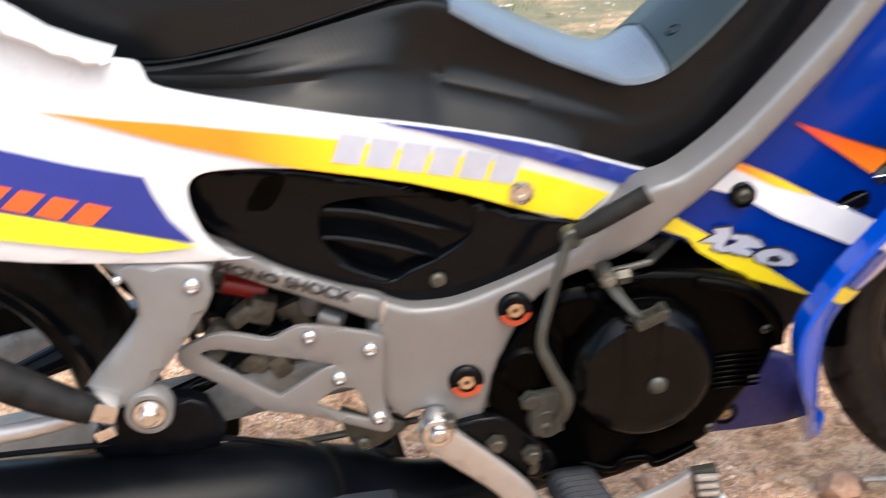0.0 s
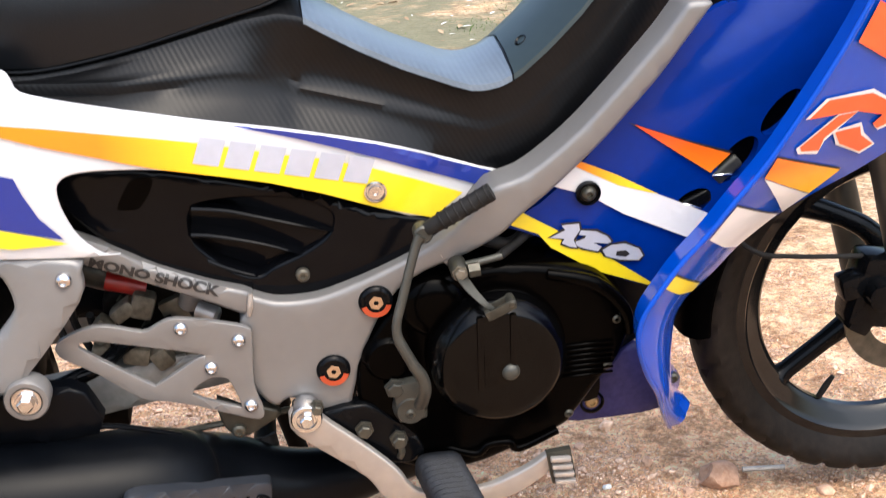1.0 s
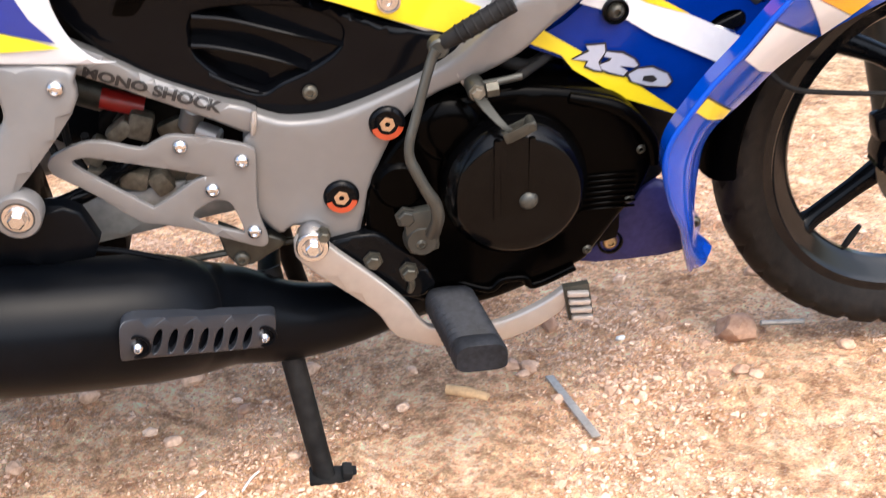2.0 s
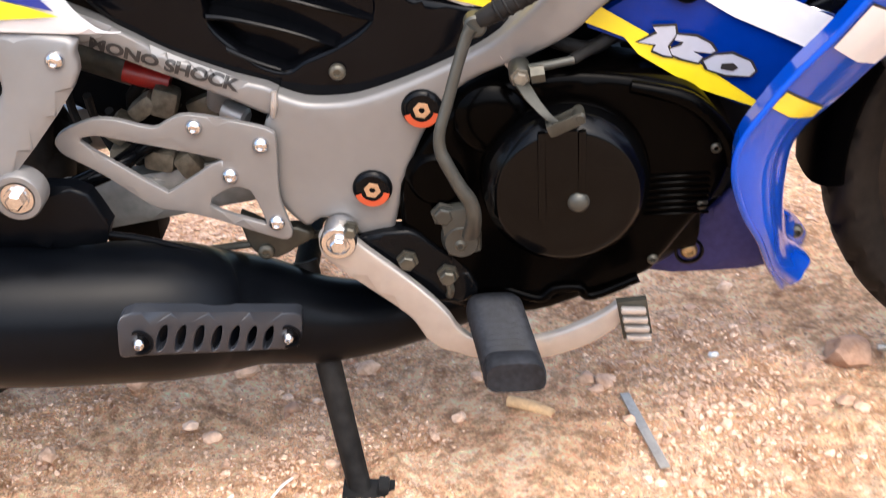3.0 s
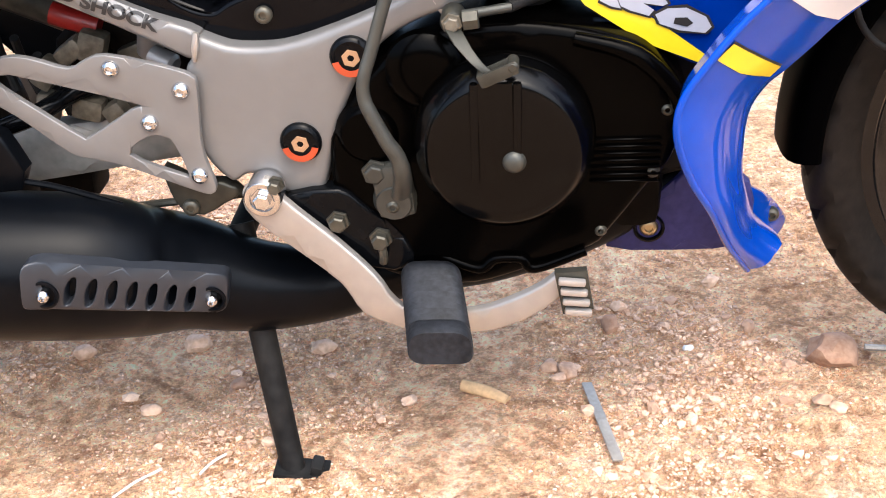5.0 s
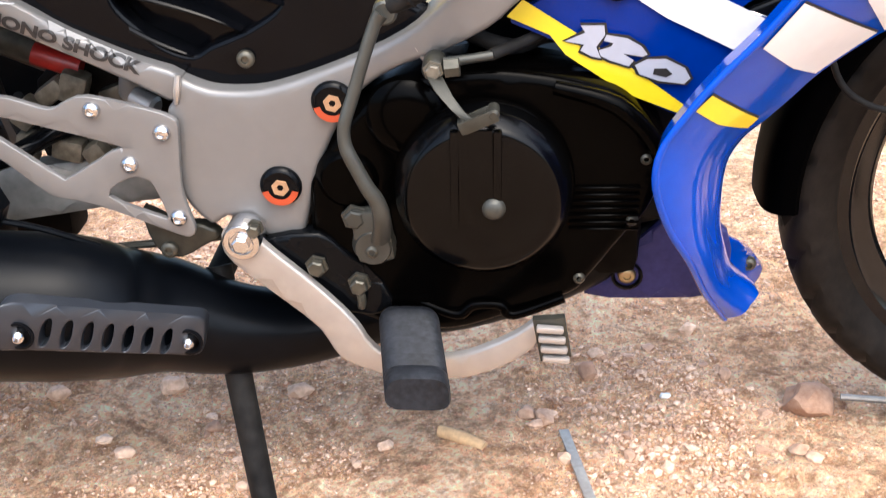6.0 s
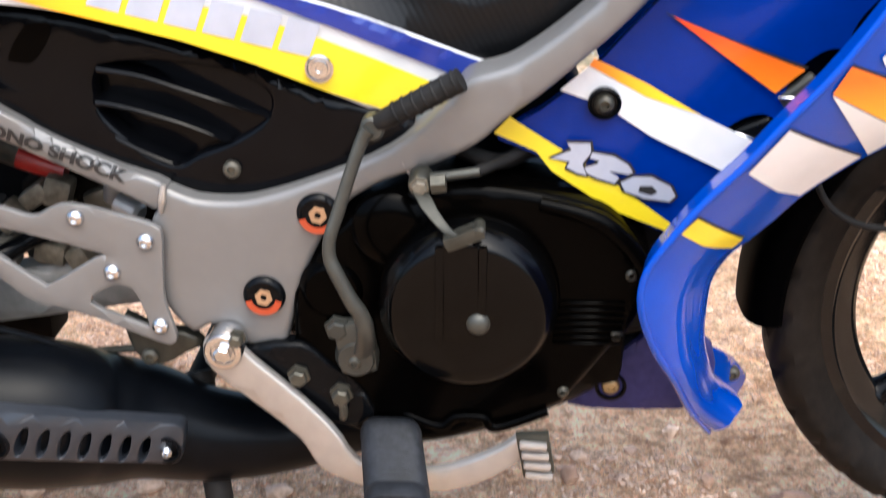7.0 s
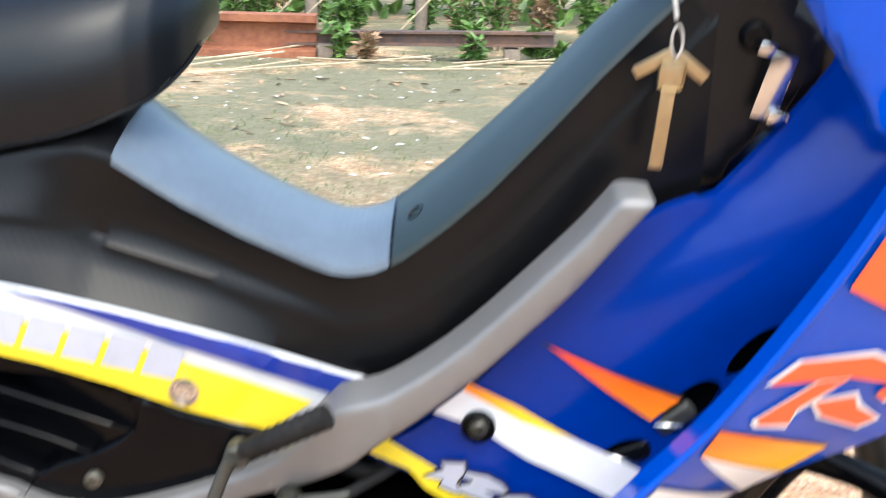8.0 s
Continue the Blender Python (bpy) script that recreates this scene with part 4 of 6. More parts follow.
for figure in (ONE, TWO, ZERO):
    mid = sum((Vector(q) for q in figure), Vector((0, 0))) / len(figure)
    film("number_edge", [mid + (Vector(q) - mid) * (1 + 0.0026 / (Vector(q) - mid).length) for q in figure], PRINT, shield, "black outline", step=0.004, lift=0.0046)
    film("number", figure, GREY_FILM, shield, "silver angular figure", step=0.004, lift=0.0054)
film("number_eye", [(0.317, 0.474), (0.327, 0.474), (0.332, 0.469), (0.327, 0.466), (0.316, 0.469)], PRINT, shield, step=0.003, lift=0.0060)
cup = part("screw_cup", lathe([(-0.002, 0.0135), (0.002, 0.0135), (0.003, 0.012), (0.0, 0.0105), (0.0, 0)], (0.285, -0.1725, 0.545), n=28), GLOSS_BLACK, shield, "dark round screw recess")
bolt(cup, (0.285, -0.1735, 0.545), 0.0085, 0.006, ZINC, name="screw")

# front wing and its drooping fin
WING_REAR = [(0.564, -0.260, 0.814), (0.530, -0.265, 0.744), (0.495, -0.270, 0.685), (0.443, -0.273, 0.606), (0.404, -0.274, 0.559), (0.381, -0.274, 0.530), (0.352, -0.275, 0.499), (0.332, -0.278, 0.474), (0.314, -0.280, 0.446), (0.311, -0.280, 0.416), (0.325, -0.265, 0.372), (0.346, -0.240, 0.330), (0.371, -0.190, 0.268), (0.400, -0.128, 0.207)]
WING_FRONT = [(0.714, -0.170, 0.628), (0.644, -0.180, 0.581), (0.587, -0.187, 0.552), (0.535, -0.193, 0.531), (0.488, -0.197, 0.509), (0.447, -0.199, 0.480), (0.423, -0.200, 0.456), (0.404, -0.200, 0.437), (0.389, -0.199, 0.422), (0.378, -0.195, 0.396), (0.378, -0.186, 0.348), (0.388, -0.160, 0.306), (0.408, -0.115, 0.252), (0.438, -0.092, 0.214)]
edge_a, edge_b = curve_through(WING_REAR, 4, False), curve_through(WING_FRONT, 4, False)
rows = []
for i, (a, b) in enumerate(zip(edge_a, edge_b)):
    low = min(1.0, max(0.0, (i - 26) / 10))
    row = [(a.x + 0.004, a.y + 0.03, a.z)]
    for u in np.linspace(0, 1, 21):
        q = a.lerp(b, float(u))
        bulge = math.sin(math.pi * u) * (0.004 + 0.010 * low)
        groove = -0.0025 * low * math.exp(-((u - 0.72) / 0.09) ** 2)
        row.append((q.x, q.y - bulge - groove, q.z))
    row.append((b.x - 0.002, b.y + 0.02, b.z))
    rows.append(row)
bm = loft(rows, closed=False)
back = [[(x, y + 0.003, z) for x, y, z in row] for row in rows]
bm = join(bm, loft(back, closed=False))
wing = part("front_wing", bm, BLUE, bike, "glossy blue front wing with drooping fin")
part("wing_edge", tube([r[1] for r in rows], 0.0032, 10, 1), BLUE, wing)

W_ORANGE = [(0.449, 0.604), (0.549, 0.557), (0.517, 0.533), (0.4385, 0.583)]
W_TRI = [(0.4385, 0.582), (0.517, 0.532), (0.490, 0.513)]
W_BLOCK = [(0.4105, 0.5565), (0.484, 0.512), (0.440, 0.480), (0.416, 0.494), (0.3845, 0.5225)]
PATCH = [(0.338, 0.4765), (0.350, 0.4875), (0.397, 0.446), (0.389, 0.438), (0.359, 0.457)]
film("stripe_edge", [(x + 0.0012, z + 0.0018) for x, z in W_ORANGE], PRINT, wing, "thin black edge line", lift=0.0012)
film("stripe", W_ORANGE, WING_FADE, wing, "orange block fading to yellow", lift=0.0018)
film("stripe", W_TRI, WHITE_FILM, wing, "white triangle", lift=0.0018)
film("stripe_edge", [(x + 0.0012, z + 0.0018) for x, z in W_BLOCK], PRINT, wing, "thin black edge line", lift=0.0012)
film("stripe", W_BLOCK, WHITE_FILM, wing, "white block", lift=0.0018)
film("stripe_edge", [(x + 0.0012, z + 0.0018) for x, z in PATCH], PRINT, wing, "thin black edge line", lift=0.0012)
film("stripe", PATCH, YELLOW, wing, "yellow patch", lift=0.0018)
R_BAR = [(0.480, 0.640), (0.502, 0.656), (0.560, 0.650), (0.607, 0.622), (0.602, 0.607), (0.580, 0.603), (0.572, 0.611), (0.583, 0.619), (0.545, 0.633)]
R_LEG = [(0.476, 0.609), (0.520, 0.634), (0.545, 0.632), (0.507, 0.611), (0.504, 0.597), (0.480, 0.603)]
R_TAIL = [(0.521, 0.614), (0.555, 0.612), (0.560, 0.600), (0.582, 0.583), (0.566, 0.577), (0.532, 0.597)]
for shape in (R_BAR, R_LEG, R_TAIL):
    mid = sum((Vector(q) for q in shape), Vector((0, 0))) / len(shape)
    film("mark_edge", [mid + (Vector(q) - mid) * (1 + 0.0045 / (Vector(q) - mid).length) for q in shape], WHITE_FILM, wing, "white edge of the mark", lift=0.0022)
    film("mark", shape, RED_FILM, wing, "orange-red slanted mark", lift=0.0030)
BADGE = [(0.524, 0.713), (0.543, 0.751), (0.589, 0.726), (0.577, 0.680)]
film("badge", BADGE, RED_FILM, wing, "red sticker")
mid = sum((Vector(q) for q in BADGE), Vector((0, 0))) / 4
film("badge_field", slot(mid.x, mid.y, 1.0, 0.017, 0.013), YELLOW, wing, "yellow field of the sticker", lift=0.002)
FCOWL = [(0.488, 0.891), (0.521, 0.847), (0.541, 0.816), (0.555, 0.796), (0.606, 0.798), (0.575, 0.966), (0.464, 0.962)]
part("front_cowl", panel(FCOWL, -0.2, 0.012, 0.006, k=2), BLUE, bike, "glossy blue upper front cowl")
BELLY = [(0.268, 0.221), (0.290, 0.250), (0.330, 0.291), (0.360, 0.318), (0.400, 0.290), (0.405, 0.250), (0.400, 0.222), (0.330, 0.216)]
belly = part("belly_panel", panel(BELLY, -0.108, 0.008, 0.003, k=2), DUSTY_BLUE, bike, "scratched dusty blue belly panel")
cup = part("screw_cup", lathe([(-0.002, 0.015), (0.002, 0.015), (0.003, 0.013), (-0.001, 0.011), (-0.001, 0)], (0.308, -0.1085, 0.243), n=24), GLOSS_BLACK, belly)
bolt(cup, (0.308, -0.108, 0.243), 0.009, 0.004, BRASS, name="screw")
FLANGE = [(0.384, 0.285), (0.410, 0.262), (0.437, 0.229), (0.458, 0.194), (0.462, 0.182), (0.450, 0.174), (0.425, 0.190), (0.400, 0.225)]
flange = part("belly_flange", panel(FLANGE, lambda x, z: -0.10 + 1.5 * max(0.0, x - 0.388), 0.006, 0.003, k=2), BLUE, belly, "scratched blue inner lip")
bolt(flange, (0.439, -0.024, 0.210), 0.008, 0.005, ZINC, name="screw")
part("far_shield", panel([(0.30, 0.50), (0.37, 0.43), (0.46, 0.50), (0.60, 0.74), (0.62, 0.86), (0.50, 0.84), (0.42, 0.72)], 0.15, 0.01, 0.003, k=2), BLUE, bike)
part("inner_shield", panel([(0.42, 0.42), (0.50, 0.50), (0.58, 0.62), (0.64, 0.80), (0.60, 0.84), (0.50, 0.74), (0.40, 0.56), (0.36, 0.46)], -0.06, 0.12, 0.004, k=2), MATT_BLACK, bike)

# engine
ENGINE = [(0.024, 0.368), (0.032, 0.392), (0.054, 0.427), (0.075, 0.451), (0.104, 0.468), (0.133, 0.477), (0.174, 0.482), (0.225, 0.477), (0.266, 0.467), (0.294, 0.455), (0.319, 0.429), (0.331, 0.406), (0.324, 0.375), (0.313, 0.348), (0.299, 0.331), (0.266, 0.286), (0.251, 0.270), (0.196, 0.248), (0.144, 0.232), (0.093, 0.236), (0.052, 0.254), (0.027, 0.298)]
engine = part("crankcase_cover", panel(ENGINE, -0.195, 0.07, 0.010, step=0.013, k=3), ENGINE_BLACK, bike, "black enamelled crankcase cover")
part("crankcase", join(block((0.30, 0.24, 0.17), pose(0.17, 0.0, 0.33), 0.02), block((0.10, 0.22, 0.10), pose(0.02, 0.0, 0.34), 0.02)), DARK, bike, "grimy dark crankcase")
cap = part("clutch_cap", lathe([(-0.005, 0.0745), (0.010, 0.0745), (0.020, 0.0740), (0.024, 0.0730), (0.033, 0.0655), (0.0355, 0.0635), (0.0365, 0.061), (0.0375, 0.052), (0.0382, 0.03), (0.0385, 0)], (0.176, -0.198, 0.382), n=72), CAP_BLACK, engine, "round dark clutch cap with a filler slot")
part("cap_rim", lathe([(0, 0.077), (0.004, 0.077), (0.006, 0.0755), (0.006, 0.0735), (0, 0.0735)], (0.176, -0.197, 0.382), n=72, closed=True), ENGINE_BLACK, cap)
part("filler_rib", block((0.0075, 0.008, 0.088), pose(0.1535, -0.2345, 0.402, 0, 1, 0), 0.003), CAP_BLACK, cap)
part("filler_rib", block((0.0075, 0.008, 0.070), pose(0.1885, -0.2345, 0.411, 0, 1, 0), 0.003), CAP_BLACK, cap)
part("filler_channel", block((0.028, 0.002, 0.084), pose(0.171, -0.2365, 0.404), 0.0008), CAP_BLACK, cap)
# knob coloured grey to hold the bright glint on the dark cap
part("cap_knob", lathe([(-0.004, 0.0108), (0.000, 0.0102), (0.004, 0.0084), (0.0062, 0.0052), (0.0070, 0)], (0.185, -0.2362, 0.377), (0.0, -1, 0.12), 28), KICK_GREY, cap, "rounded knob on the cap, grey for its glint")
part("gasket_line", tube([(x * 0.985 + 0.003, -0.178, z * 0.985 + 0.003) for x, z in ENGINE], 0.003, 8, 3), ZINC, engine, "thin pale gasket edge")
for i in range(7):
    part("case_rib", block((0.060, 0.004, 0.0022), pose(0.278, -0.1965, 0.338 + i * 0.0065), 0.0008, 1), ENGINE_BLACK, engine)
for x, z in ((0.175, 0.262), (0.258, 0.288), (0.302, 0.345), (0.312, 0.402), (0.285, 0.447), (0.100, 0.452)):
    bolt(engine, (x, -0.193, z), 0.0058, 0.004, ZINC, name="case_bolt")
swell = lathe([(0, 0.034), (0.010, 0.033), (0.016, 0.027), (0.018, 0.015), (0.018, 0)], (0.112, -0.188, 0.442), n=32)
part("case_swell", swell, ENGINE_BLACK, engine)
part("case_swell", lathe([(0, 0.03), (0.012, 0.029), (0.020, 0.022), (0.022, 0)], (0.060, -0.180, 0.385), n=32), ENGINE_BLACK, engine)
part("case_ridge", tube([(0.235, -0.194, 0.466), (0.285, -0.199, 0.452), (0.318, -0.199, 0.418), (0.326, -0.196, 0.385)], [0.006, 0.008, 0.008, 0.005], 12), ENGINE_BLACK, engine)
part("case_ridge", tube([(0.115, -0.190, 0.262), (0.150, -0.197, 0.252), (0.165, -0.197, 0.262), (0.188, -0.197, 0.262), (0.200, -0.197, 0.252), (0.245, -0.194, 0.268)], 0.005, 10), ENGINE_BLACK, engine)
kick_boss = part("kick_boss", join(lathe([(0, 0.020), (0.022, 0.019), (0.030, 0.015), (0.030, 0)], (0.079, -0.180, 0.325), n=24), block((0.034, 0.02, 0.05), pose(0.079, -0.198, 0.335, 0, -6, 0), 0.006)), KICK_GREY, bike, "grimy kick starter boss")
bolt(kick_boss, (0.078, -0.208, 0.322), 0.0065, 0.004, ZINC, name="pinch_bolt")
hex_bolt(kick_boss, (0.064, -0.203, 0.352), 0.009, 0.006, KICK_GREY)
KICK = [(0.089, -0.226, 0.345), (0.0925, -0.240, 0.368), (0.090, -0.243, 0.386), (0.083, -0.245, 0.400), (0.077, -0.245, 0.413), (0.0705, -0.245, 0.428), (0.0675, -0.244, 0.436), (0.0665, -0.243, 0.446), (0.0685, -0.241, 0.458), (0.075, -0.236, 0.476), (0.085, -0.230, 0.506), (0.094, -0.224, 0.530), (0.099, -0.222, 0.538)]
kick = part("kick_lever", tube(KICK, [0.0100, 0.0082, 0.0072, 0.0066, 0.0063, 0.0062, 0.0060, 0.0058, 0.0058, 0.0058, 0.0058, 0.0060, 0.0072], 14, 3, flat=0.75), KICK_GREY, bike, "worn grey kick start lever")
part("kick_knuckle", lathe([(-0.008, 0.010), (0.006, 0.010), (0.008, 0.008), (0.008, 0)], (0.102, -0.214, 0.538), n=20), KICK_GREY, kick)
part("kick_pedal", tube([(0.106, -0.216, 0.542), (0.128, -0.220, 0.555), (0.172, -0.225, 0.580)], [0.0075, 0.0092, 0.0096], 14, 4), RUBBER, kick, "folded black rubber kick pedal")
for i in range(7):
    u = i / 6
    q = Vector((0.122, -0.2192, 0.5515)).lerp(Vector((0.168, -0.2246, 0.578)), u)
    part("pedal_ring", lathe([(-0.0012, 0.0096), (-0.0005, 0.0101), (0.0005, 0.0101), (0.0012, 0.0096)], q, (0.86, -0.1, 0.49), 14), RUBBER, kick)
lever = part("clutch_arm", loft([[(x - 0.0075 * w, y, z + 0.004 * w), (x - 0.0065 * w, y - 0.0015, z + 0.0045 * w), (x + 0.0065 * w, y - 0.0015, z - 0.0005 * w), (x + 0.0075 * w, y, z), (x + 0.0065 * w, y + 0.003, z), (x - 0.0065 * w, y + 0.003, z + 0.004 * w)] for x, y, z, w in ((0.136, -0.212, 0.489, 0.8), (0.140, -0.224, 0.483, 1.0), (0.147, -0.234, 0.474, 0.95), (0.157, -0.239, 0.463, 0.8), (0.166, -0.240, 0.454, 0.9))]), OLD_STEEL, bike, "tarnished clutch release arm")
part("arm_fork", join(block((0.030, 0.003, 0.011), pose(0.1755, -0.247, 0.4575, 0, -24, 0), 0.0012), block((0.030, 0.003, 0.011), pose(0.1755, -0.234, 0.4575, 0, -24, 0), 0.0012), block((0.006, 0.016, 0.011), pose(0.162, -0.2405, 0.452, 0, -24, 0), 0.0015), lathe([(0, 0.005), (0.016, 0.005), (0.018, 0.003), (0.018, 0)], (0.186, -0.231, 0.463), n=12)), OLD_STEEL, lever, "pressed steel fork end")
part("arm_boss", lathe([(-0.02, 0.0095), (0.004, 0.0095), (0.006, 0.008), (0.006, 0)], (0.138, -0.213, 0.490), n=18), OLD_STEEL, lever)
hex_bolt(lever, (0.138, -0.219, 0.490), 0.0065, 0.006, TAN_METAL)
part("arm_nut", lathe([(-0.006, 0.008), (0.006, 0.008)], (0.153, -0.216, 0.4915), (1, 0, 0.1), 6), ZINC, lever, smooth=False)
part("cable_end", tube([(0.136, -0.205, 0.490), (0.165, -0.203, 0.494), (0.185, -0.2, 0.496)], [0.005, 0.004, 0.004], 10), KICK_GREY, lever)
part("clutch_cable", tube([(0.183, -0.2, 0.496), (0.215, -0.165, 0.498), (0.25, -0.13, 0.505), (0.32, -0.10, 0.54)], 0.005, 10), RUBBER, bike)
part("oil_hose", tube([(0.16, -0.15, 0.50), (0.20, -0.155, 0.488), (0.235, -0.13, 0.49), (0.30, -0.10, 0.47)], 0.007, 10), RUBBER, bike)
cyl = part("cylinder", lathe([(0, 0.045), (0.11, 0.045), (0.12, 0.03), (0.12, 0)], (0.26, -0.02, 0.40), (0.93, 0, 0.36), 24), DARK, bike, "dark finned cylinder")
for i in range(7):
    u = 0.02 + i * 0.014
    part("cooling_fin", lathe([(-0.001, 0.068), (0.001, 0.068)], (0.26 + 0.93 * u, -0.02, 0.40 + 0.36 * u), (0.93, 0, 0.36), 28), DARK, cyl)
# dark panel added to fill the bright gap between engine and wing
part("dark_gap_fill", panel([(0.27, 0.47), (0.34, 0.475), (0.385, 0.45), (0.40, 0.41), (0.385, 0.35), (0.34, 0.30), (0.28, 0.31)], -0.105, 0.05, 0.006, k=2), MATT_BLACK, bike)
part("intake_box", block((0.12, 0.14, 0.07), pose(0.21, -0.06, 0.515, 0, -25, 0), 0.015), MATT_BLACK, bike)
part("engine_mount", panel([(-0.015, 0.330), (0.03, 0.335), (0.05, 0.32), (0.085, 0.285), (0.09, 0.255), (0.05, 0.255), (0.01, 0.285), (-0.02, 0.315)], -0.2, 0.02, 0.004, k=2), GLOSS_BLACK, bike)
hex_bolt(bike, (0.027, -0.202, 0.304), 0.008, 0.008, ZINC, "mount_nut")
hex_bolt(bike, (0.064, -0.203, 0.287), 0.008, 0.010, ZINC, "mount_nut")
part("breather_pipe", tube([(0.062, -0.204, 0.289), (0.066, -0.208, 0.275), (0.064, -0.2, 0.262)], 0.004, 8), ZINC, bike)

# brake pedal and foot peg
PEDAL = [(-0.053, 0.335), (-0.048, 0.345), (-0.032, 0.352), (-0.021, 0.346), (-0.016, 0.332), (0.018, 0.299), (0.049, 0.268), (0.064, 0.249), (0.072, 0.235), (0.090, 0.224), (0.147, 0.232), (0.182, 0.250), (0.206, 0.267), (0.221, 0.280), (0.223, 0.260), (0.201, 0.237), (0.177, 0.221), (0.146, 0.208), (0.094, 0.201), (0.068, 0.206), (0.044, 0.217), (0.030, 0.241), (0.015, 0.258), (-0.045, 0.312)]


def pedal_y(x, z):
    return at_interp(x, (-0.05, 0.03, 0.09, 0.22), (-0.212, -0.214, -0.222, -0.256))


pedal = part("brake_pedal", panel(PEDAL, pedal_y, 0.009, 0.0028, step=0.012, k=3), STEEL, bike, "bare alloy rear brake pedal")
part("pedal_pivot", lathe([(-0.02, 0.017), (0.004, 0.017), (0.006, 0.0155), (0.006, 0.0115), (0.003, 0.011), (0.003, 0)], (-0.034, -0.212, 0.335), n=28), CHROME, pedal, "chrome pivot bolt")
hex_bolt(pedal, (-0.034, -0.2155, 0.335), 0.0078, 0.009, CHROME)
hex_bolt(pedal, (-0.022, -0.213, 0.347), 0.006, 0.010, ZINC)
tip = part("pedal_tip", panel([(0.217, 0.284), (0.244, 0.286), (0.250, 0.248), (0.224, 0.243)], -0.262, 0.010, 0.002, k=1), OLD_STEEL, pedal, "dark pedal tip with chrome ribs")
for i in range(4):
    part("tip_rib", block((0.023, 0.007, 0.0058), pose(0.2315 + i * 0.0018, -0.2655, 0.2785 - i * 0.0098, 0, 5, 0), 0.0022), STEEL, tip)
m = Matrix.Translation((0.105, -0.19, 0.245))
rings = []
for i in range(27):
    u = i / 26
    y = -0.200 - 0.115 * u
    rib = 0.0030 if i % 2 and 1 < i < 23 else 0.0
    e = 0.0016 if i in (0, 26) else 0.0
    cx, cz = 0.106 + 0.017 * u, 0.2455 - 0.001 * u
    w, h = 0.0275 - rib * 0.6 - e, 0.0185 - rib - e
    ring = []
    for j in range(28):
        a = 2 * math.pi * j / 28
        c, s = math.cos(a), math.sin(a)
        ring.append((cx + w * math.copysign(abs(c) ** 0.45, c), y, cz + h * math.copysign(abs(s) ** (0.9 if s > 0 else 0.45), s) * (1.0 if s > 0 else 0.85)))
    rings.append(ring)
peg = part("foot_peg", loft(rings), PEG_RUBBER, bike, "ribbed scuffed rubber foot peg")
part("peg_bar", tube([(0.085, -0.12, 0.235), (0.10, -0.19, 0.242), (0.106, -0.205, 0.244)], 0.010, 12), DARK, bike)

# exhaust with heat guard
M_ROWS = ((-0.80, -0.245, 0.325, 0.050), (-0.62, -0.24, 0.306, 0.062), (-0.45, -0.232, 0.290, 0.068), (-0.33, -0.224, 0.277, 0.069), (-0.21, -0.205, 0.263, 0.068), (-0.17, -0.183, 0.245, 0.0625), (-0.13, -0.160, 0.2285, 0.0555), (-0.07, -0.147, 0.206, 0.045), (0.0, -0.128, 0.196, 0.036), (0.08, -0.12, 0.211, 0.029), (0.16, -0.112, 0.217, 0.026), (0.25, -0.10, 0.242, 0.024), (0.33, -0.07, 0.275, 0.022), (0.37, -0.03, 0.33, 0.021))
muffler = part("muffler", tube([r[:3] for r in M_ROWS], [r[3] for r in M_ROWS], 40, 6), MATT_BLACK, bike, "matt black expansion chamber exhaust")


MGUARD = [(-0.2265, 0.286), (-0.2245, 0.304), (-0.2235, 0.314), (-0.2205, 0.3195), (-0.2140, 0.3195), (-0.205, 0.316), (-0.155, 0.2905), (-0.095, 0.2605), (-0.084, 0.2545), (-0.0805, 0.250), (-0.0800, 0.243), (-0.0825, 0.226), (-0.0850, 0.2195), (-0.0910, 0.218), (-0.105, 0.224), (-0.161, 0.250), (-0.210, 0.2735), (-0.222, 0.2785), (-0.2255, 0.281)]
SLOT_ENDS = [(-0.1935, 0.2845), (-0.1105, 0.2405)]


def guard_y(x, z):
    mid = 0.290 - (x + 0.21) * 0.475
    return -0.301 + 0.68 * (x + 0.216) + 6.0 * (z - mid) ** 2


slots = []
for u in np.linspace(0, 1, 7):
    q = Vector(SLOT_ENDS[0]).lerp(Vector(SLOT_ENDS[1]), float(u))
    slots.append([(q.x + 0.0040 * math.cos(t) + 0.0042 * math.sin(t), q.y + 0.0118 * math.copysign(abs(math.sin(t)) ** 0.8, math.sin(t))) for t in np.linspace(0, 2 * math.pi, 14, endpoint=False)])
heat = part("heat_guard", panel(MGUARD, guard_y, 0.016, 0.0016, holes=slots, step=0.011, k=2), HEAT_BLACK, muffler, "slotted black heat guard")
for x, z in ((-0.21, 0.290), (-0.093, 0.2345)):
    cup = part("bolt_cup", lathe([(0, 0.013), (0.002, 0.013), (0.0025, 0.011), (0.0, 0.009), (0, 0)], (x, guard_y(x, z), z), n=20), MATT_BLACK, heat)
    bolt(cup, (x, guard_y(x, z) - 0.001, z), 0.0062, 0.007, CHROME)
part("tail_pipe", tube([(-0.80, -0.245, 0.332), (-0.90, -0.245, 0.345)], [0.022, 0.022], 20, 2), MATT_BLACK, muffler)
part("pipe_seam", tube([(-0.6, -0.225, 0.372), (-0.4, -0.215, 0.366), (-0.25, -0.205, 0.351), (-0.17, -0.19, 0.318)], 0.003, 8), MATT_BLACK, muffler)

# stand
stand = part("stand_leg", tube([(-0.085, -0.12, 0.26), (-0.070, -0.155, 0.17), (-0.047, -0.198, 0.03), (-0.044, -0.203, 0.022)], [0.0135, 0.0135, 0.0125, 0.0125], 18), RUBBER, bike, "scuffed black tubular stand leg")
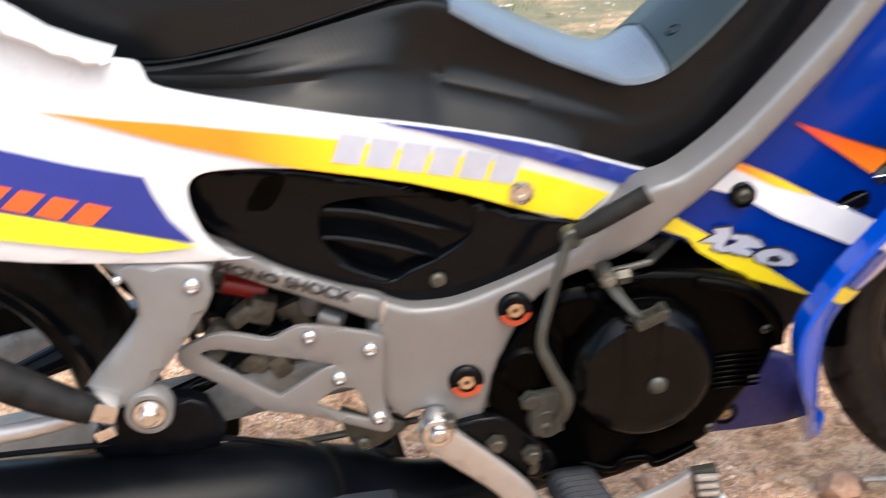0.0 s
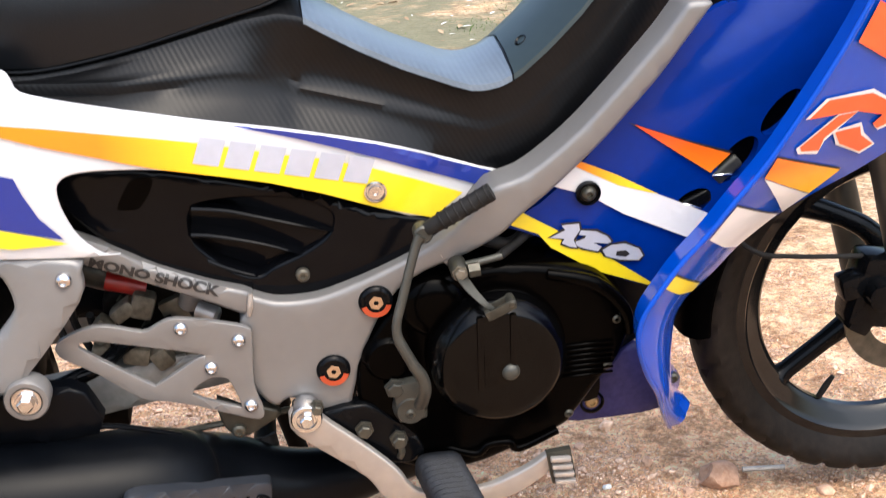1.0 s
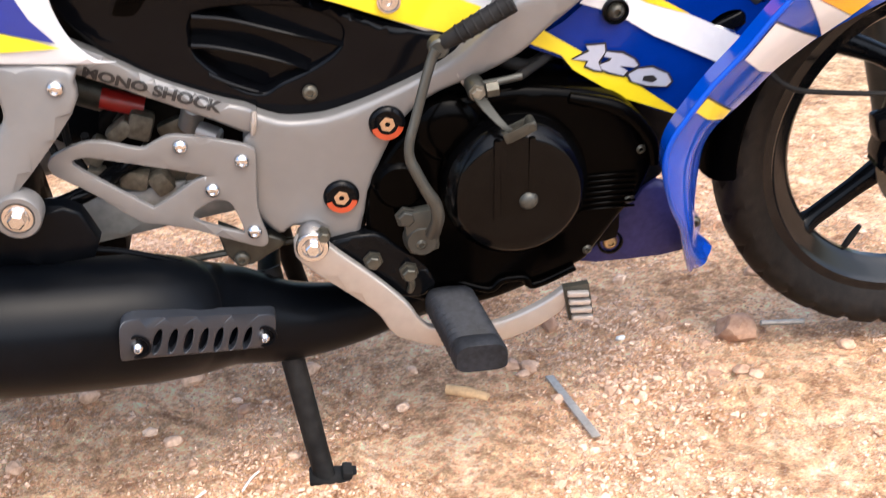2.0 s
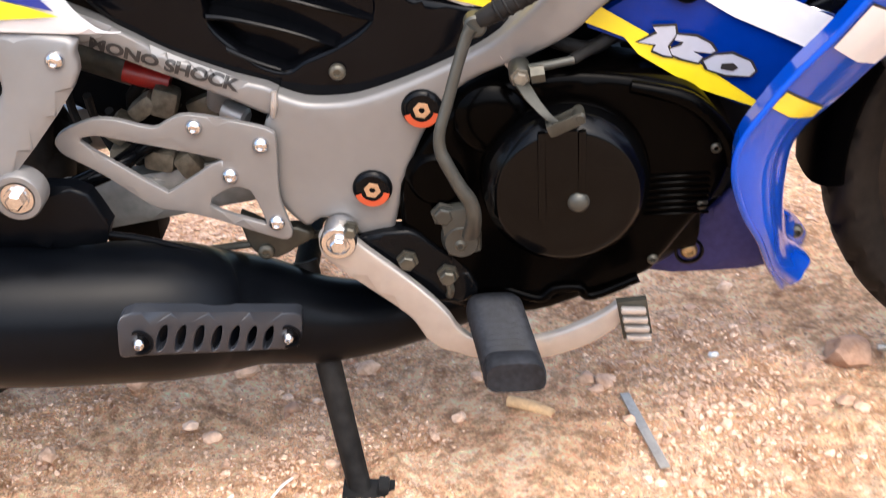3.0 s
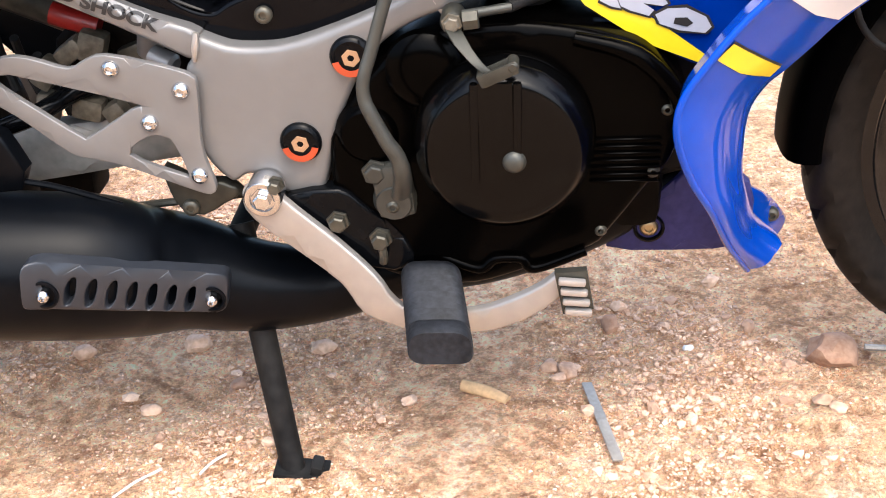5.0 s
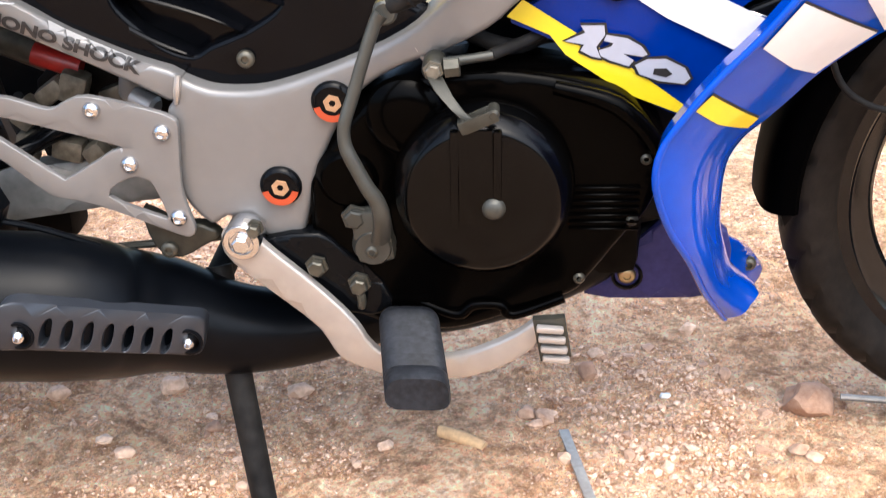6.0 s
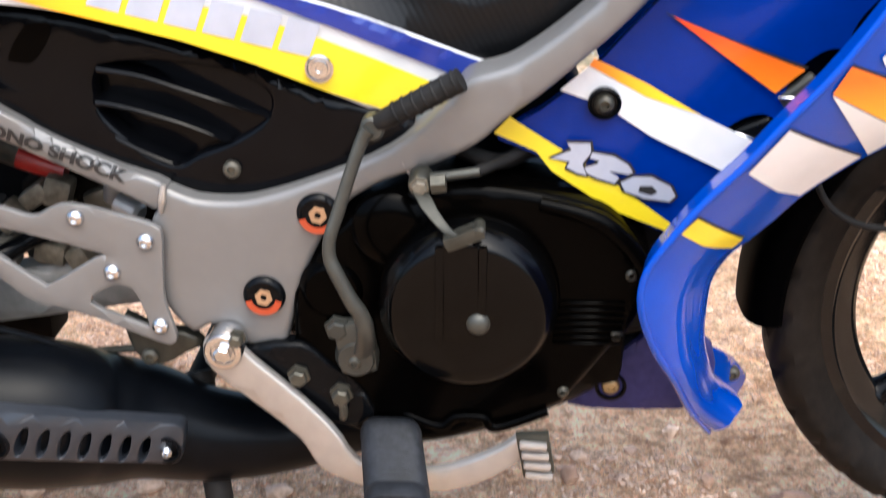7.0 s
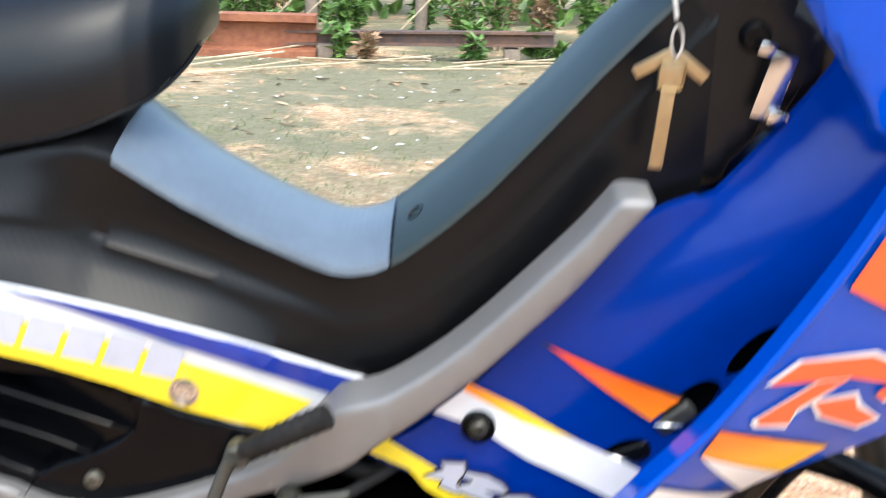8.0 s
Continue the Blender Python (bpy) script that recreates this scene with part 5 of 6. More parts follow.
part("stand_foot", join(block((0.055, 0.03, 0.006), pose(-0.036, -0.203, 0.023, 0, 6, 0), 0.002), block((0.012, 0.022, 0.012), pose(-0.020, -0.204, 0.028, 0, 12, 0), 0.003)), RUBBER, stand, "flat stand foot pressed into the dirt")
part("stand_leg", tube([(-0.085, 0.12, 0.26), (-0.070, 0.165, 0.12), (-0.047, 0.21, -0.015)], 0.0135, 16), DARK, bike)
part("stand_bar", tube([(-0.085, -0.13, 0.25), (-0.085, 0.13, 0.25)], 0.013, 14, 1), DARK, bike)

# passenger peg hanger
BRACKET = [(-0.328, 0.558), (-0.241, 0.548), (-0.236, 0.534), (-0.242, 0.505), (-0.307, 0.432), (-0.330, 0.420), (-0.358, 0.426), (-0.358, 0.445), (-0.311, 0.495), (-0.304, 0.513), (-0.311, 0.537)]


def hanger_y(x, z):
    return at_interp(z, (0.42, 0.55), (-0.243, -0.218))


hanger = part("peg_hanger", panel(BRACKET, hanger_y, 0.012, 0.005, k=3), SILVER, bike, "silver cast passenger peg hanger")
bolt(hanger, (-0.253, -0.222, 0.530), 0.0085, 0.006, CHROME)
bolt(hanger, (-0.318, -0.222, 0.543), 0.005, 0.004, CHROME)
part("hanger_boss", lathe([(-0.018, 0.0225), (0.002, 0.0225), (0.004, 0.021), (0.004, 0.016), (0, 0.0155), (0, 0)], (-0.306, -0.243, 0.414), n=32), SILVER, hanger, "round silver boss")
part("boss_washer", lathe([(0, 0.0145), (0.003, 0.0145), (0.003, 0.011), (0.005, 0.0105), (0.005, 0)], (-0.306, -0.244, 0.414), n=28), CHROME, hanger)
hex_bolt(hanger, (-0.306, -0.249, 0.414), 0.0085, 0.008, CHROME)
part("peg_clevis", join(block((0.036, 0.03, 0.022), pose(-0.348, -0.25, 0.432, 0, 20, 0), 0.006), block((0.02, 0.03, 0.012), pose(-0.345, -0.25, 0.408, 0, -20, 0), 0.003)), CHROME, hanger, "chrome peg clevis")
part("passenger_peg", tube([(-0.352, -0.262, 0.434), (-0.40, -0.262, 0.460), (-0.455, -0.262, 0.495)], [0.013, 0.018, 0.019], 18, 4), RUBBER, bike, "folded black rubber passenger peg")
part("peg_stay", tube([(-0.36, -0.245, 0.423), (-0.41, -0.245, 0.412), (-0.5, -0.24, 0.40)], 0.009, 12), STEEL, bike)
part("pipe_hanger", panel([(-0.34, 0.405), (-0.27, 0.405), (-0.25, 0.385), (-0.25, 0.345), (-0.36, 0.345), (-0.365, 0.38)], -0.215, 0.02, 0.004, k=2), MATT_BLACK, bike)

# swingarm, shock and rear wheel
part("swingarm", join(panel([(-0.05, 0.385), (-0.16, 0.372), (-0.33, 0.352), (-0.64, 0.305), (-0.64, 0.26), (-0.33, 0.298), (-0.16, 0.325), (-0.05, 0.345)], -0.118, 0.03, 0.005, k=2), panel([(-0.05, 0.385), (-0.33, 0.352), (-0.64, 0.305), (-0.64, 0.26), (-0.33, 0.298), (-0.05, 0.345)], 0.09, 0.03, 0.005, k=2)), SWING_GREY, bike, "grey box-section swingarm")
shock = part("shock_body", tube([(-0.07, -0.05, 0.38), (-0.15, -0.05, 0.415), (-0.30, -0.05, 0.478)], [0.016, 0.019, 0.019], 18, 3), ZINC, bike, "rear shock absorber")
coil = []
for i in range(97):
    u = i / 96
    a = u * 2 * math.pi * 5
    c = Vector((-0.208, -0.05, 0.438)).lerp(Vector((-0.252, -0.05, 0.456)), u)
    n1, n2 = Vector((0, 1, 0)), Vector((0.45, 0, 0.89))
    coil.append(c + 0.013 * (math.cos(a) * n1 + math.sin(a) * n2))
part("spring", tube(coil, 0.0045, 8, 1), RED, shock, "red coil spring")
part("shock_link", join(block((0.05, 0.03, 0.03), pose(-0.21, -0.07, 0.43, 0, 40, 0), 0.006), block((0.03, 0.03, 0.045), pose(-0.165, -0.08, 0.412, 0, -20, 0), 0.006), block((0.045, 0.025, 0.03), pose(-0.19, -0.09, 0.375, 0, 10, 0), 0.006)), ZINC, bike, "tarnished suspension link")
part("linkage_plate", panel([(-0.25, 0.40), (-0.22, 0.46), (-0.06, 0.42), (-0.05, 0.335), (-0.12, 0.318), (-0.20, 0.322), (-0.245, 0.34)], -0.085, 0.03, 0.006, k=2), DARK, bike)
part("link_arm", join(block((0.075, 0.014, 0.024), pose(-0.175, -0.10, 0.385, 0, 32, 0), 0.005), block((0.05, 0.014, 0.02), pose(-0.115, -0.10, 0.372, 0, -18, 0), 0.005), lathe([(0, 0.014), (0.012, 0.013), (0.014, 0)], (-0.148, -0.10, 0.372), n=18)), ZINC, bike)
part("spring_cup", tube([(-0.235, -0.10, 0.469), (-0.193, -0.10, 0.455)], 0.011, 14, 1), RED, shock, "red spring cup")
part("link_piece", block((0.030, 0.022, 0.018), pose(-0.219, -0.112, 0.437, 0, -35, 0), 0.006), TAN_METAL, bike)
part("link_piece", block((0.026, 0.022, 0.030), pose(-0.198, -0.112, 0.441, 0, 20, 0), 0.006), TAN_METAL, bike)
part("link_piece", block((0.022, 0.022, 0.030), pose(-0.246, -0.112, 0.416, 0, 40, 0), 0.006), TAN_METAL, bike)
part("link_piece", block((0.030, 0.022, 0.022), pose(-0.213, -0.112, 0.381, 0, 15, 0), 0.006), TAN_METAL, bike)
part("link_piece", block((0.022, 0.022, 0.026), pose(-0.186, -0.112, 0.374, 0, -30, 0), 0.006), TAN_METAL, bike)
part("link_piece", block((0.020, 0.022, 0.030), pose(-0.252, -0.112, 0.382, 0, 10, 0), 0.006), TAN_METAL, bike)
part("hose_clamp", lathe([(0, 0.010), (0.022, 0.011), (0.025, 0.008), (0.025, 0)], (-0.139, -0.128, 0.436), (0.8, -0.3, -0.3), 16), STEEL, bike, "pale metal hose end")
part("cable", tube([(-0.294, -0.10, 0.463), (-0.299, -0.085, 0.426), (-0.289, -0.09, 0.390)], 0.0045, 8), RUBBER, bike)
part("cable", tube([(-0.276, -0.10, 0.446), (-0.278, -0.085, 0.412), (-0.264, -0.09, 0.378)], 0.0045, 8), RUBBER, bike)
part("cable", tube([(-0.258, -0.10, 0.429), (-0.257, -0.085, 0.397), (-0.239, -0.09, 0.365)], 0.0045, 8), RUBBER, bike)
part("reservoir", lathe([(0, 0.012), (0.03, 0.013), (0.034, 0.009), (0.034, 0)], (-0.15, -0.10, 0.43), (0.3, -0.4, 0.85), 18), STEEL, bike)
part("inner_fender", panel([(-0.46, 0.60), (-0.20, 0.60), (-0.02, 0.54), (-0.04, 0.40), (-0.10, 0.375), (-0.20, 0.372), (-0.30, 0.37), (-0.36, 0.42), (-0.40, 0.50)], 0.01, 0.10, 0.004, k=2), MATT_BLACK, bike)
part("far_plate", panel([(-0.09, 0.48), (0.06, 0.49), (0.10, 0.46), (0.02, 0.33), (-0.07, 0.34)], 0.14, 0.03, 0.005, k=2), SILVER, bike)
part("chain_case", block((0.40, 0.03, 0.055), pose(-0.660, 0.115, 0.346, 0, 4, 0), 0.006), DARK, bike, "dark chain case")
part("brake_rod", tube([(-0.04, -0.15, 0.31), (-0.3, -0.13, 0.275), (-0.6, -0.10, 0.25)], 0.004, 8), ZINC, bike)
part("wire_loom", tube([(-0.36, -0.15, 0.35), (-0.30, -0.16, 0.375), (-0.25, -0.15, 0.39), (-0.22, -0.12, 0.40), (-0.17, -0.1, 0.41)], 0.009, 10), GLOSS_BLACK, bike)
part("linkage_block", block((0.058, 0.05, 0.036), pose(-0.268, -0.055, 0.284, 0, 3, 0), 0.006), DARK, bike, "dark rubber buffer block")


def wheel(name, cx, cz, r, width, label):
    half = width / 2
    rim_r = r - 0.058
    n = 160
    rows = []
    prof = [(-half * 0.42, rim_r - 0.002), (-half * 0.62, rim_r + 0.006), (-half * 0.9, r - 0.036), (-half, r - 0.022), (-half * 0.93, r - 0.012), (-half * 0.74, r - 0.0055), (-half * 0.5, r - 0.002), (-half * 0.25, r), (0, r + 0.001)]
    prof = prof + [(-a, b) for a, b in reversed(prof[:-1])]
    for i in range(n):
        a = 2 * math.pi * i / n
        row = []
        for j, (w, q) in enumerate(prof):
            v = abs(w) / half
            groove = 0.0
            if 4 <= j <= len(prof) - 5:
                if (i + int(v * 5)) % 5 == 0 and v > 0.15:
                    groove = 0.0075
                if v < 0.05:
                    groove = 0.002
            row.append((cx + (q - groove) * math.cos(a), w, cz + (q - groove) * math.sin(a)))
        rows.append(row)
    rows.append(rows[0])
    tyre_bm = loft(rows, closed=False)
    bmesh.ops.remove_doubles(tyre_bm, verts=tyre_bm.verts, dist=1e-5)
    hub_part = part(name, lathe([(-0.045, 0.022), (-0.045, 0.034), (-0.02, 0.040), (0.02, 0.040), (0.045, 0.034), (0.045, 0.022)], (cx, 0, cz), n=32), GLOSS_BLACK, bike, label)
    part("tyre", tyre_bm, TYRE, hub_part, "worn black tyre with block tread")
    lip = half * 0.60
    part("rim", lathe([(-lip, rim_r + 0.008), (-lip - 0.002, rim_r + 0.002), (-lip, rim_r - 0.006), (-lip * 0.75, rim_r - 0.012), (-lip * 0.6, rim_r - 0.026), (-lip * 0.2, rim_r - 0.034), (lip * 0.2, rim_r - 0.034), (lip * 0.6, rim_r - 0.026), (lip * 0.75, rim_r - 0.012), (lip, rim_r - 0.006), (lip, rim_r + 0.008)], (cx, 0, cz), n=96, closed=True), RIM_BLACK, hub_part, "glossy black cast rim")
    return hub_part, rim_r


front, rim_r = wheel("front_wheel", 0.735, 0.292, 0.268, 0.082, "black cast front wheel")
for deg in (219, 75, 3, -70):
    a = radians(deg)
    c = Vector((0.735 + 0.032 * math.cos(a), -0.004, 0.292 + 0.032 * math.sin(a)))
    e = Vector((0.735 + (rim_r - 0.028) * math.cos(a), 0, 0.292 + (rim_r - 0.028) * math.sin(a)))
    part("spoke", tube([c, c.lerp(e, 0.5), c.lerp(e, 0.9), e], [0.018, 0.0125, 0.0125, 0.018], 14, 4, flat=0.8), GLOSS_BLACK, front, "glossy black cast spoke")
part("spoke", tube([(0.735, -0.004, 0.335), (0.70, -0.004, 0.380), (0.66, -0.002, 0.405), (0.602, 0, 0.428)], [0.022, 0.016, 0.0135, 0.018], 14, 4, flat=0.8), GLOSS_BLACK, front)
part("valve", tube([(0.652, -0.004, 0.1385), (0.661, -0.006, 0.158), (0.668, -0.008, 0.172)], [0.004, 0.0045, 0.003], 10), RUBBER, front)
part("brake_disc", lathe([(-0.002, 0.086), (0.002, 0.086), (0.002, 0.055), (-0.002, 0.055)], (0.735, -0.058, 0.292), n=64, closed=True), ZINC, front, "dull brown brake disc")
rear, rim_r = wheel("rear_wheel", -0.60, 0.285, 0.272, 0.09, "black cast rear wheel")
for deg in (20, 92, 164, 236, 308):
    a = radians(deg)
    c = Vector((-0.60 + 0.032 * math.cos(a), -0.004, 0.285 + 0.032 * math.sin(a)))
    e = Vector((-0.60 + (rim_r - 0.028) * math.cos(a), 0, 0.285 + (rim_r - 0.028) * math.sin(a)))
    part("spoke", tube([c, c.lerp(e, 0.5), e], [0.018, 0.0125, 0.018], 14, 4, flat=0.8), GLOSS_BLACK, rear)
fork = part("fork_leg", tube([(0.735, -0.085, 0.285), (0.70, -0.085, 0.40), (0.64, -0.085, 0.60), (0.58, -0.085, 0.80)], [0.022, 0.022, 0.02, 0.016], 20), KICK_GREY, bike, "dark grey fork leg")
part("fork_leg", tube([(0.735, 0.085, 0.285), (0.70, 0.085, 0.40), (0.64, 0.085, 0.60), (0.58, 0.085, 0.80)], [0.022, 0.022, 0.02, 0.016], 20), KICK_GREY, bike)
caliper = part("brake_caliper", join(block((0.062, 0.05, 0.095), pose(0.672, -0.075, 0.340, 0, 12, 0), 0.012), block((0.035, 0.03, 0.03), pose(0.640, -0.085, 0.352, 0, -12, 0), 0.006), lathe([(0, 0.02), (0.018, 0.019), (0.02, 0.014), (0.02, 0)], (0.668, -0.10, 0.345), n=24), block((0.03, 0.045, 0.03), pose(0.655, -0.075, 0.300, 0, 30, 0), 0.006)), GLOSS_BLACK, bike, "black front brake caliper")
bolt(caliper, (0.69, -0.101, 0.322), 0.008, 0.006, ZINC)
part("brake_hose", tube([(0.655, -0.08, 0.386), (0.61, -0.08, 0.390), (0.56, -0.08, 0.396), (0.52, -0.078, 0.404), (0.492, -0.07, 0.430), (0.475, -0.06, 0.50)], 0.0032, 10), RUBBER, bike)
rings = []
for a in np.linspace(radians(183), radians(80), 26):
    r = 0.292
    ring = []
    for t in np.linspace(-1, 1, 13):
        w = 0.052 * math.sin(t * math.pi / 2)
        ring.append((0.735 + (r - 0.030 * abs(t) ** 3) * math.cos(a), w, 0.292 + (r - 0.030 * abs(t) ** 3) * math.sin(a)))
    for t in np.linspace(1, -1, 13):
        w = 0.049 * math.sin(t * math.pi / 2)
        ring.append((0.735 + (r - 0.004 - 0.030 * abs(t) ** 3) * math.cos(a), w, 0.292 + (r - 0.004 - 0.030 * abs(t) ** 3) * math.sin(a)))
    rings.append(ring)
part("front_fender", loft(rings), DEEP_BLACK, bike, "black front mudguard")
part("steering_column", tube([(0.58, 0, 0.62), (0.50, 0, 0.86), (0.47, 0, 0.96)], 0.03, 18), DARK, bike)

# ---- keys in the lock ----
keys = tagged(new("key_bunch"), "brass keys on a steel ring hanging from the lock", "keys")
keys.matrix_basis = bike.matrix_basis.copy()
part("key_ring", tube([(0.4145 + 0.004 * math.cos(a), -0.150 + 0.002 * math.sin(a), 0.850 + 0.011 * math.sin(a)) for a in np.linspace(0, 2 * math.pi, 20)], 0.0012, 8, 1), TIN, keys, "steel ring")
part("key_chain", tube([(0.412, -0.118, 0.893), (0.411, -0.135, 0.885), (0.413, -0.149, 0.866)], 0.0018, 8), TIN, keys, "short steel chain")
part("key", join(block((0.0105, 0.0022, 0.066), pose(0.4095, -0.152, 0.789, 0, 4, 0), 0.0008), block((0.019, 0.0022, 0.020), pose(0.4125, -0.152, 0.826, 0, 4, 0), 0.004)), BRASS, keys, "long brass key")
part("key", block((0.030, 0.002, 0.009), pose(0.399, -0.150, 0.834, 0, -30, 0), 0.0008), BRASS, keys)
part("key", block((0.028, 0.002, 0.009), pose(0.427, -0.149, 0.832, 0, 38, 0), 0.0008), BRASS, keys)


# ---- small things on the dirt ----
def stone_bm(size, seed, flat=0.7):
    bm = bmesh.new()
    bmesh.ops.create_icosphere(bm, subdivisions=3, radius=1)
    rng = random.Random(int(seed * 10))
    cuts = [(Vector((rng.gauss(0, 1), rng.gauss(0, 1), rng.gauss(0, 1))).normalized(), rng.uniform(0.62, 0.9)) for _ in range(9)]
    for v in bm.verts:
        q = v.co * 1.1 + Vector((seed * 3.7, seed * 1.3, seed))
        s = 1 + 0.38 * noise.noise(q) + 0.16 * noise.noise(q * 2.6) + 0.06 * noise.noise(q * 7)
        p = v.co * s
        for d, lim in cuts:
            over = p.dot(d) - lim
            if over > 0:
                p -= d * over * 0.9
        v.co = Vector((p.x * size, p.y * size * 0.85, p.z * size * flat))
    return bm


def stone(x, y, size, seed, label, turn=0):
    ob = part("stone", stone_bm(size, seed), STONE)
    ob.matrix_basis = pose(x, y, height_at(x, y) + size * 0.30, 0, 0, turn)
    return tagged(ob, label, "stone", "stones on the dirt")


stone(0.536, 0.165, 0.034, 2.0, "large tan laterite rock half sunk in dirt", 20)
for i, (x, y, s) in enumerate(((-0.21, 0.185, 0.017), (-0.056, 0.18, 0.015), (0.233, 0.122, 0.014), (0.212, 0.13, 0.013), (0.222, 0.106, 0.010), (0.059, 0.061, 0.010), (0.501, 0.064, 0.012), (0.512, 0.04, 0.011), (-0.227, 0.047, 0.011), (0.418, 0.356, 0.013), (0.285, 0.235, 0.016), (0.30, 0.28, 0.012), (-0.34, 0.16, 0.014), (-0.02, 0.30, 0.014), (0.62, 0.34, 0.014), (-0.08, -0.02, 0.009), (0.36, 0.03, 0.009), (0.08, 0.15, 0.009), (-0.41, 0.02, 0.013), (0.66, 0.1, 0.012), (-0.14, 0.10, 0.010), (0.45, 0.24, 0.010))):
    stone(x, y, s, 5.0 + i * 1.7, "small tan laterite stone on dirt", i * 47)


def pebbles():
    """Loose crumbs: many tiny broken bits and some larger ones."""
    rng = np.random.default_rng(4)
    bm = bmesh.new()
    bmesh.ops.create_icosphere(bm, subdivisions=1, radius=1)
    ico = np.array([v.co[:] for v in bm.verts])
    ico_faces = np.array([[v.index for v in f.verts] for f in bm.faces])
    bm.free()
    octa = np.array([(1, 0, 0), (-1, 0, 0), (0, 1, 0), (0, -1, 0), (0, 0, 1), (0, 0, -1)], float)
    octa_faces = np.array([(0, 2, 4), (2, 1, 4), (1, 3, 4), (3, 0, 4), (2, 0, 5), (1, 2, 5), (3, 1, 5), (0, 3, 5)])
    verts, faces, start = [], [], 0
    for base, tris, want, median, spread, most, bare in ((octa, octa_faces, 100000, 0.0010, 0.4, 0.0028, 0.5), (ico, ico_faces, 50000, 0.0017, 0.5, 0.0085, 0.12)):
        xs, ys = rng.uniform(-0.85, 1.2, want * 3), rng.uniform(-0.45, 1.1, want * 3)
        clump = np.array([noise.noise((x * 4.3, y * 4.3, 9.0)) + 0.6 * noise.noise((x * 13, y * 13, 3.0)) for x, y in zip(xs.tolist(), ys.tolist())])
        keep = np.nonzero(rng.uniform(0, 1, len(xs)) < bare + 0.9 * clump)[0][:want]
        xs, ys, n = xs[keep], ys[keep], len(keep)
        size = np.minimum(most, median * np.exp(rng.normal(0, spread, n)))
        zs = np.array([height_at(x, y) for x, y in zip(xs.tolist(), ys.tolist())])
        sc = size[:, None] * np.c_[rng.uniform(0.8, 1.4, n), rng.uniform(0.8, 1.4, n), rng.uniform(0.55, 0.95, n)]
        p = base[None] * (1 + 0.3 * rng.uniform(-1, 1, (n, len(base), 1))) * sc[:, None, :]
        a = rng.uniform(0, 6.28, n)[:, None]
        p = np.stack([p[..., 0] * np.cos(a) - p[..., 1] * np.sin(a), p[..., 0] * np.sin(a) + p[..., 1] * np.cos(a), p[..., 2]], -1)
        p += np.stack([xs, ys, zs + size * 0.3], -1)[:, None, :]
        verts.append(p.reshape(-1, 3))
        faces.append((tris[None] + (start + np.arange(n) * len(base))[:, None, None]).reshape(-1, 3))
        start += n * len(base)
    me = bpy.data.meshes.new("gravel")
    me.from_pydata(np.concatenate(verts), [], np.concatenate(faces))
    me.materials.append(STONE)
    tagged(new("gravel", me), "loose tan gravel and crumbs scattered over dirt", "gravel", kind="stuff")


pebbles()
strip = part("metal_strip", block((0.0115, 0.146, 0.0025), pose(0, 0, 0, 0, 0, 0), 0.001), TIN)
strip.matrix_basis = pose(0.2655, 0.016, 0.007, 2, 4, 10.6)
tagged(strip, "dull flat metal strip lying on dirt", "metal strip")
twig = part("twig", tube([(-0.028, 0, 0), (0, 0.001, 0.001), (0.028, -0.001, 0)], [0.007, 0.0075, 0.006], 10), TWIG)
twig.matrix_basis = pose(0.142, 0.066, 0.010, 0, 6, -24)
tagged(twig, "short peeled twig lying on dirt", "twig")
for x, y, a, n in ((-0.13, -0.055, 62, 0.022), (-0.20, -0.09, 55, 0.03)):
    straw = part("straw", tube([(-n, 0, 0), (0, 0.001, 0.002), (n, 0, 0)], 0.0014, 6), PALE)
    straw.matrix_basis = pose(x, y, height_at(x, y) + 0.004, 0, 0, a)
    tagged(straw, "pale straw lying on dirt", "straw", "straws")
chip = part("chip", stone_bm(0.008, 31, 0.5), PALE)
chip.matrix_basis = pose(0.372, 0.178, height_at(0.372, 0.178) + 0.003)
tagged(chip, "small white chip on dirt", "chip")
bar = part("metal_bit", tube([(-0.03, 0, 0), (0.03, 0, 0)], 0.004, 8, 1), TIN)
bar.matrix_basis = pose(0.60, 0.17, 0.006, 0, 0, -8)
tagged(bar, "short grey metal bit on dirt", "metal bit")


# ---- the yard behind ----
def i_beam(length, high, wide, web, material, label, m):
    t = high * 0.16
    prof = [(-wide, 0), (wide, 0), (wide, t), (web, t * 1.4), (web, high - t * 1.4), (wide, high - t), (wide, high), (-wide, high), (-wide, high - t), (-web, high - t * 1.4), (-web, t * 1.4), (-wide, t)]
    bm = loft([[(x, y, z) for y, z in prof] for x in np.linspace(-length / 2, length / 2, 9)])
    ob = part("steel_beam", bm, material, None, smooth=False)
    ob.matrix_basis = m
    return tagged(ob, label, "beam", "beams along the yard")


i_beam(2.8, 0.25, 0.085, 0.014, RUST, "rusty red steel beam lying on the ground", pose(-1.96, 6.25, 0.0, 0, 0, 3))
i_beam(1.6, 0.085, 0.05, 0.012, RAIL_GREY, "grey rusted rail lying beside weeds", pose(0.05, 6.32, 0.09, 0, -1.5, -2))
for x in (-0.5, 0.6):
    bar = part("timber_block", block((0.09, 0.16, 0.085), pose(0, 0, 0.0425), 0.006), WOOD)
    bar.matrix_basis = pose(x, 6.32, 0.005)
    tagged(bar, "short weathered timber block under the rail", "timber block", "blocks under the rail")


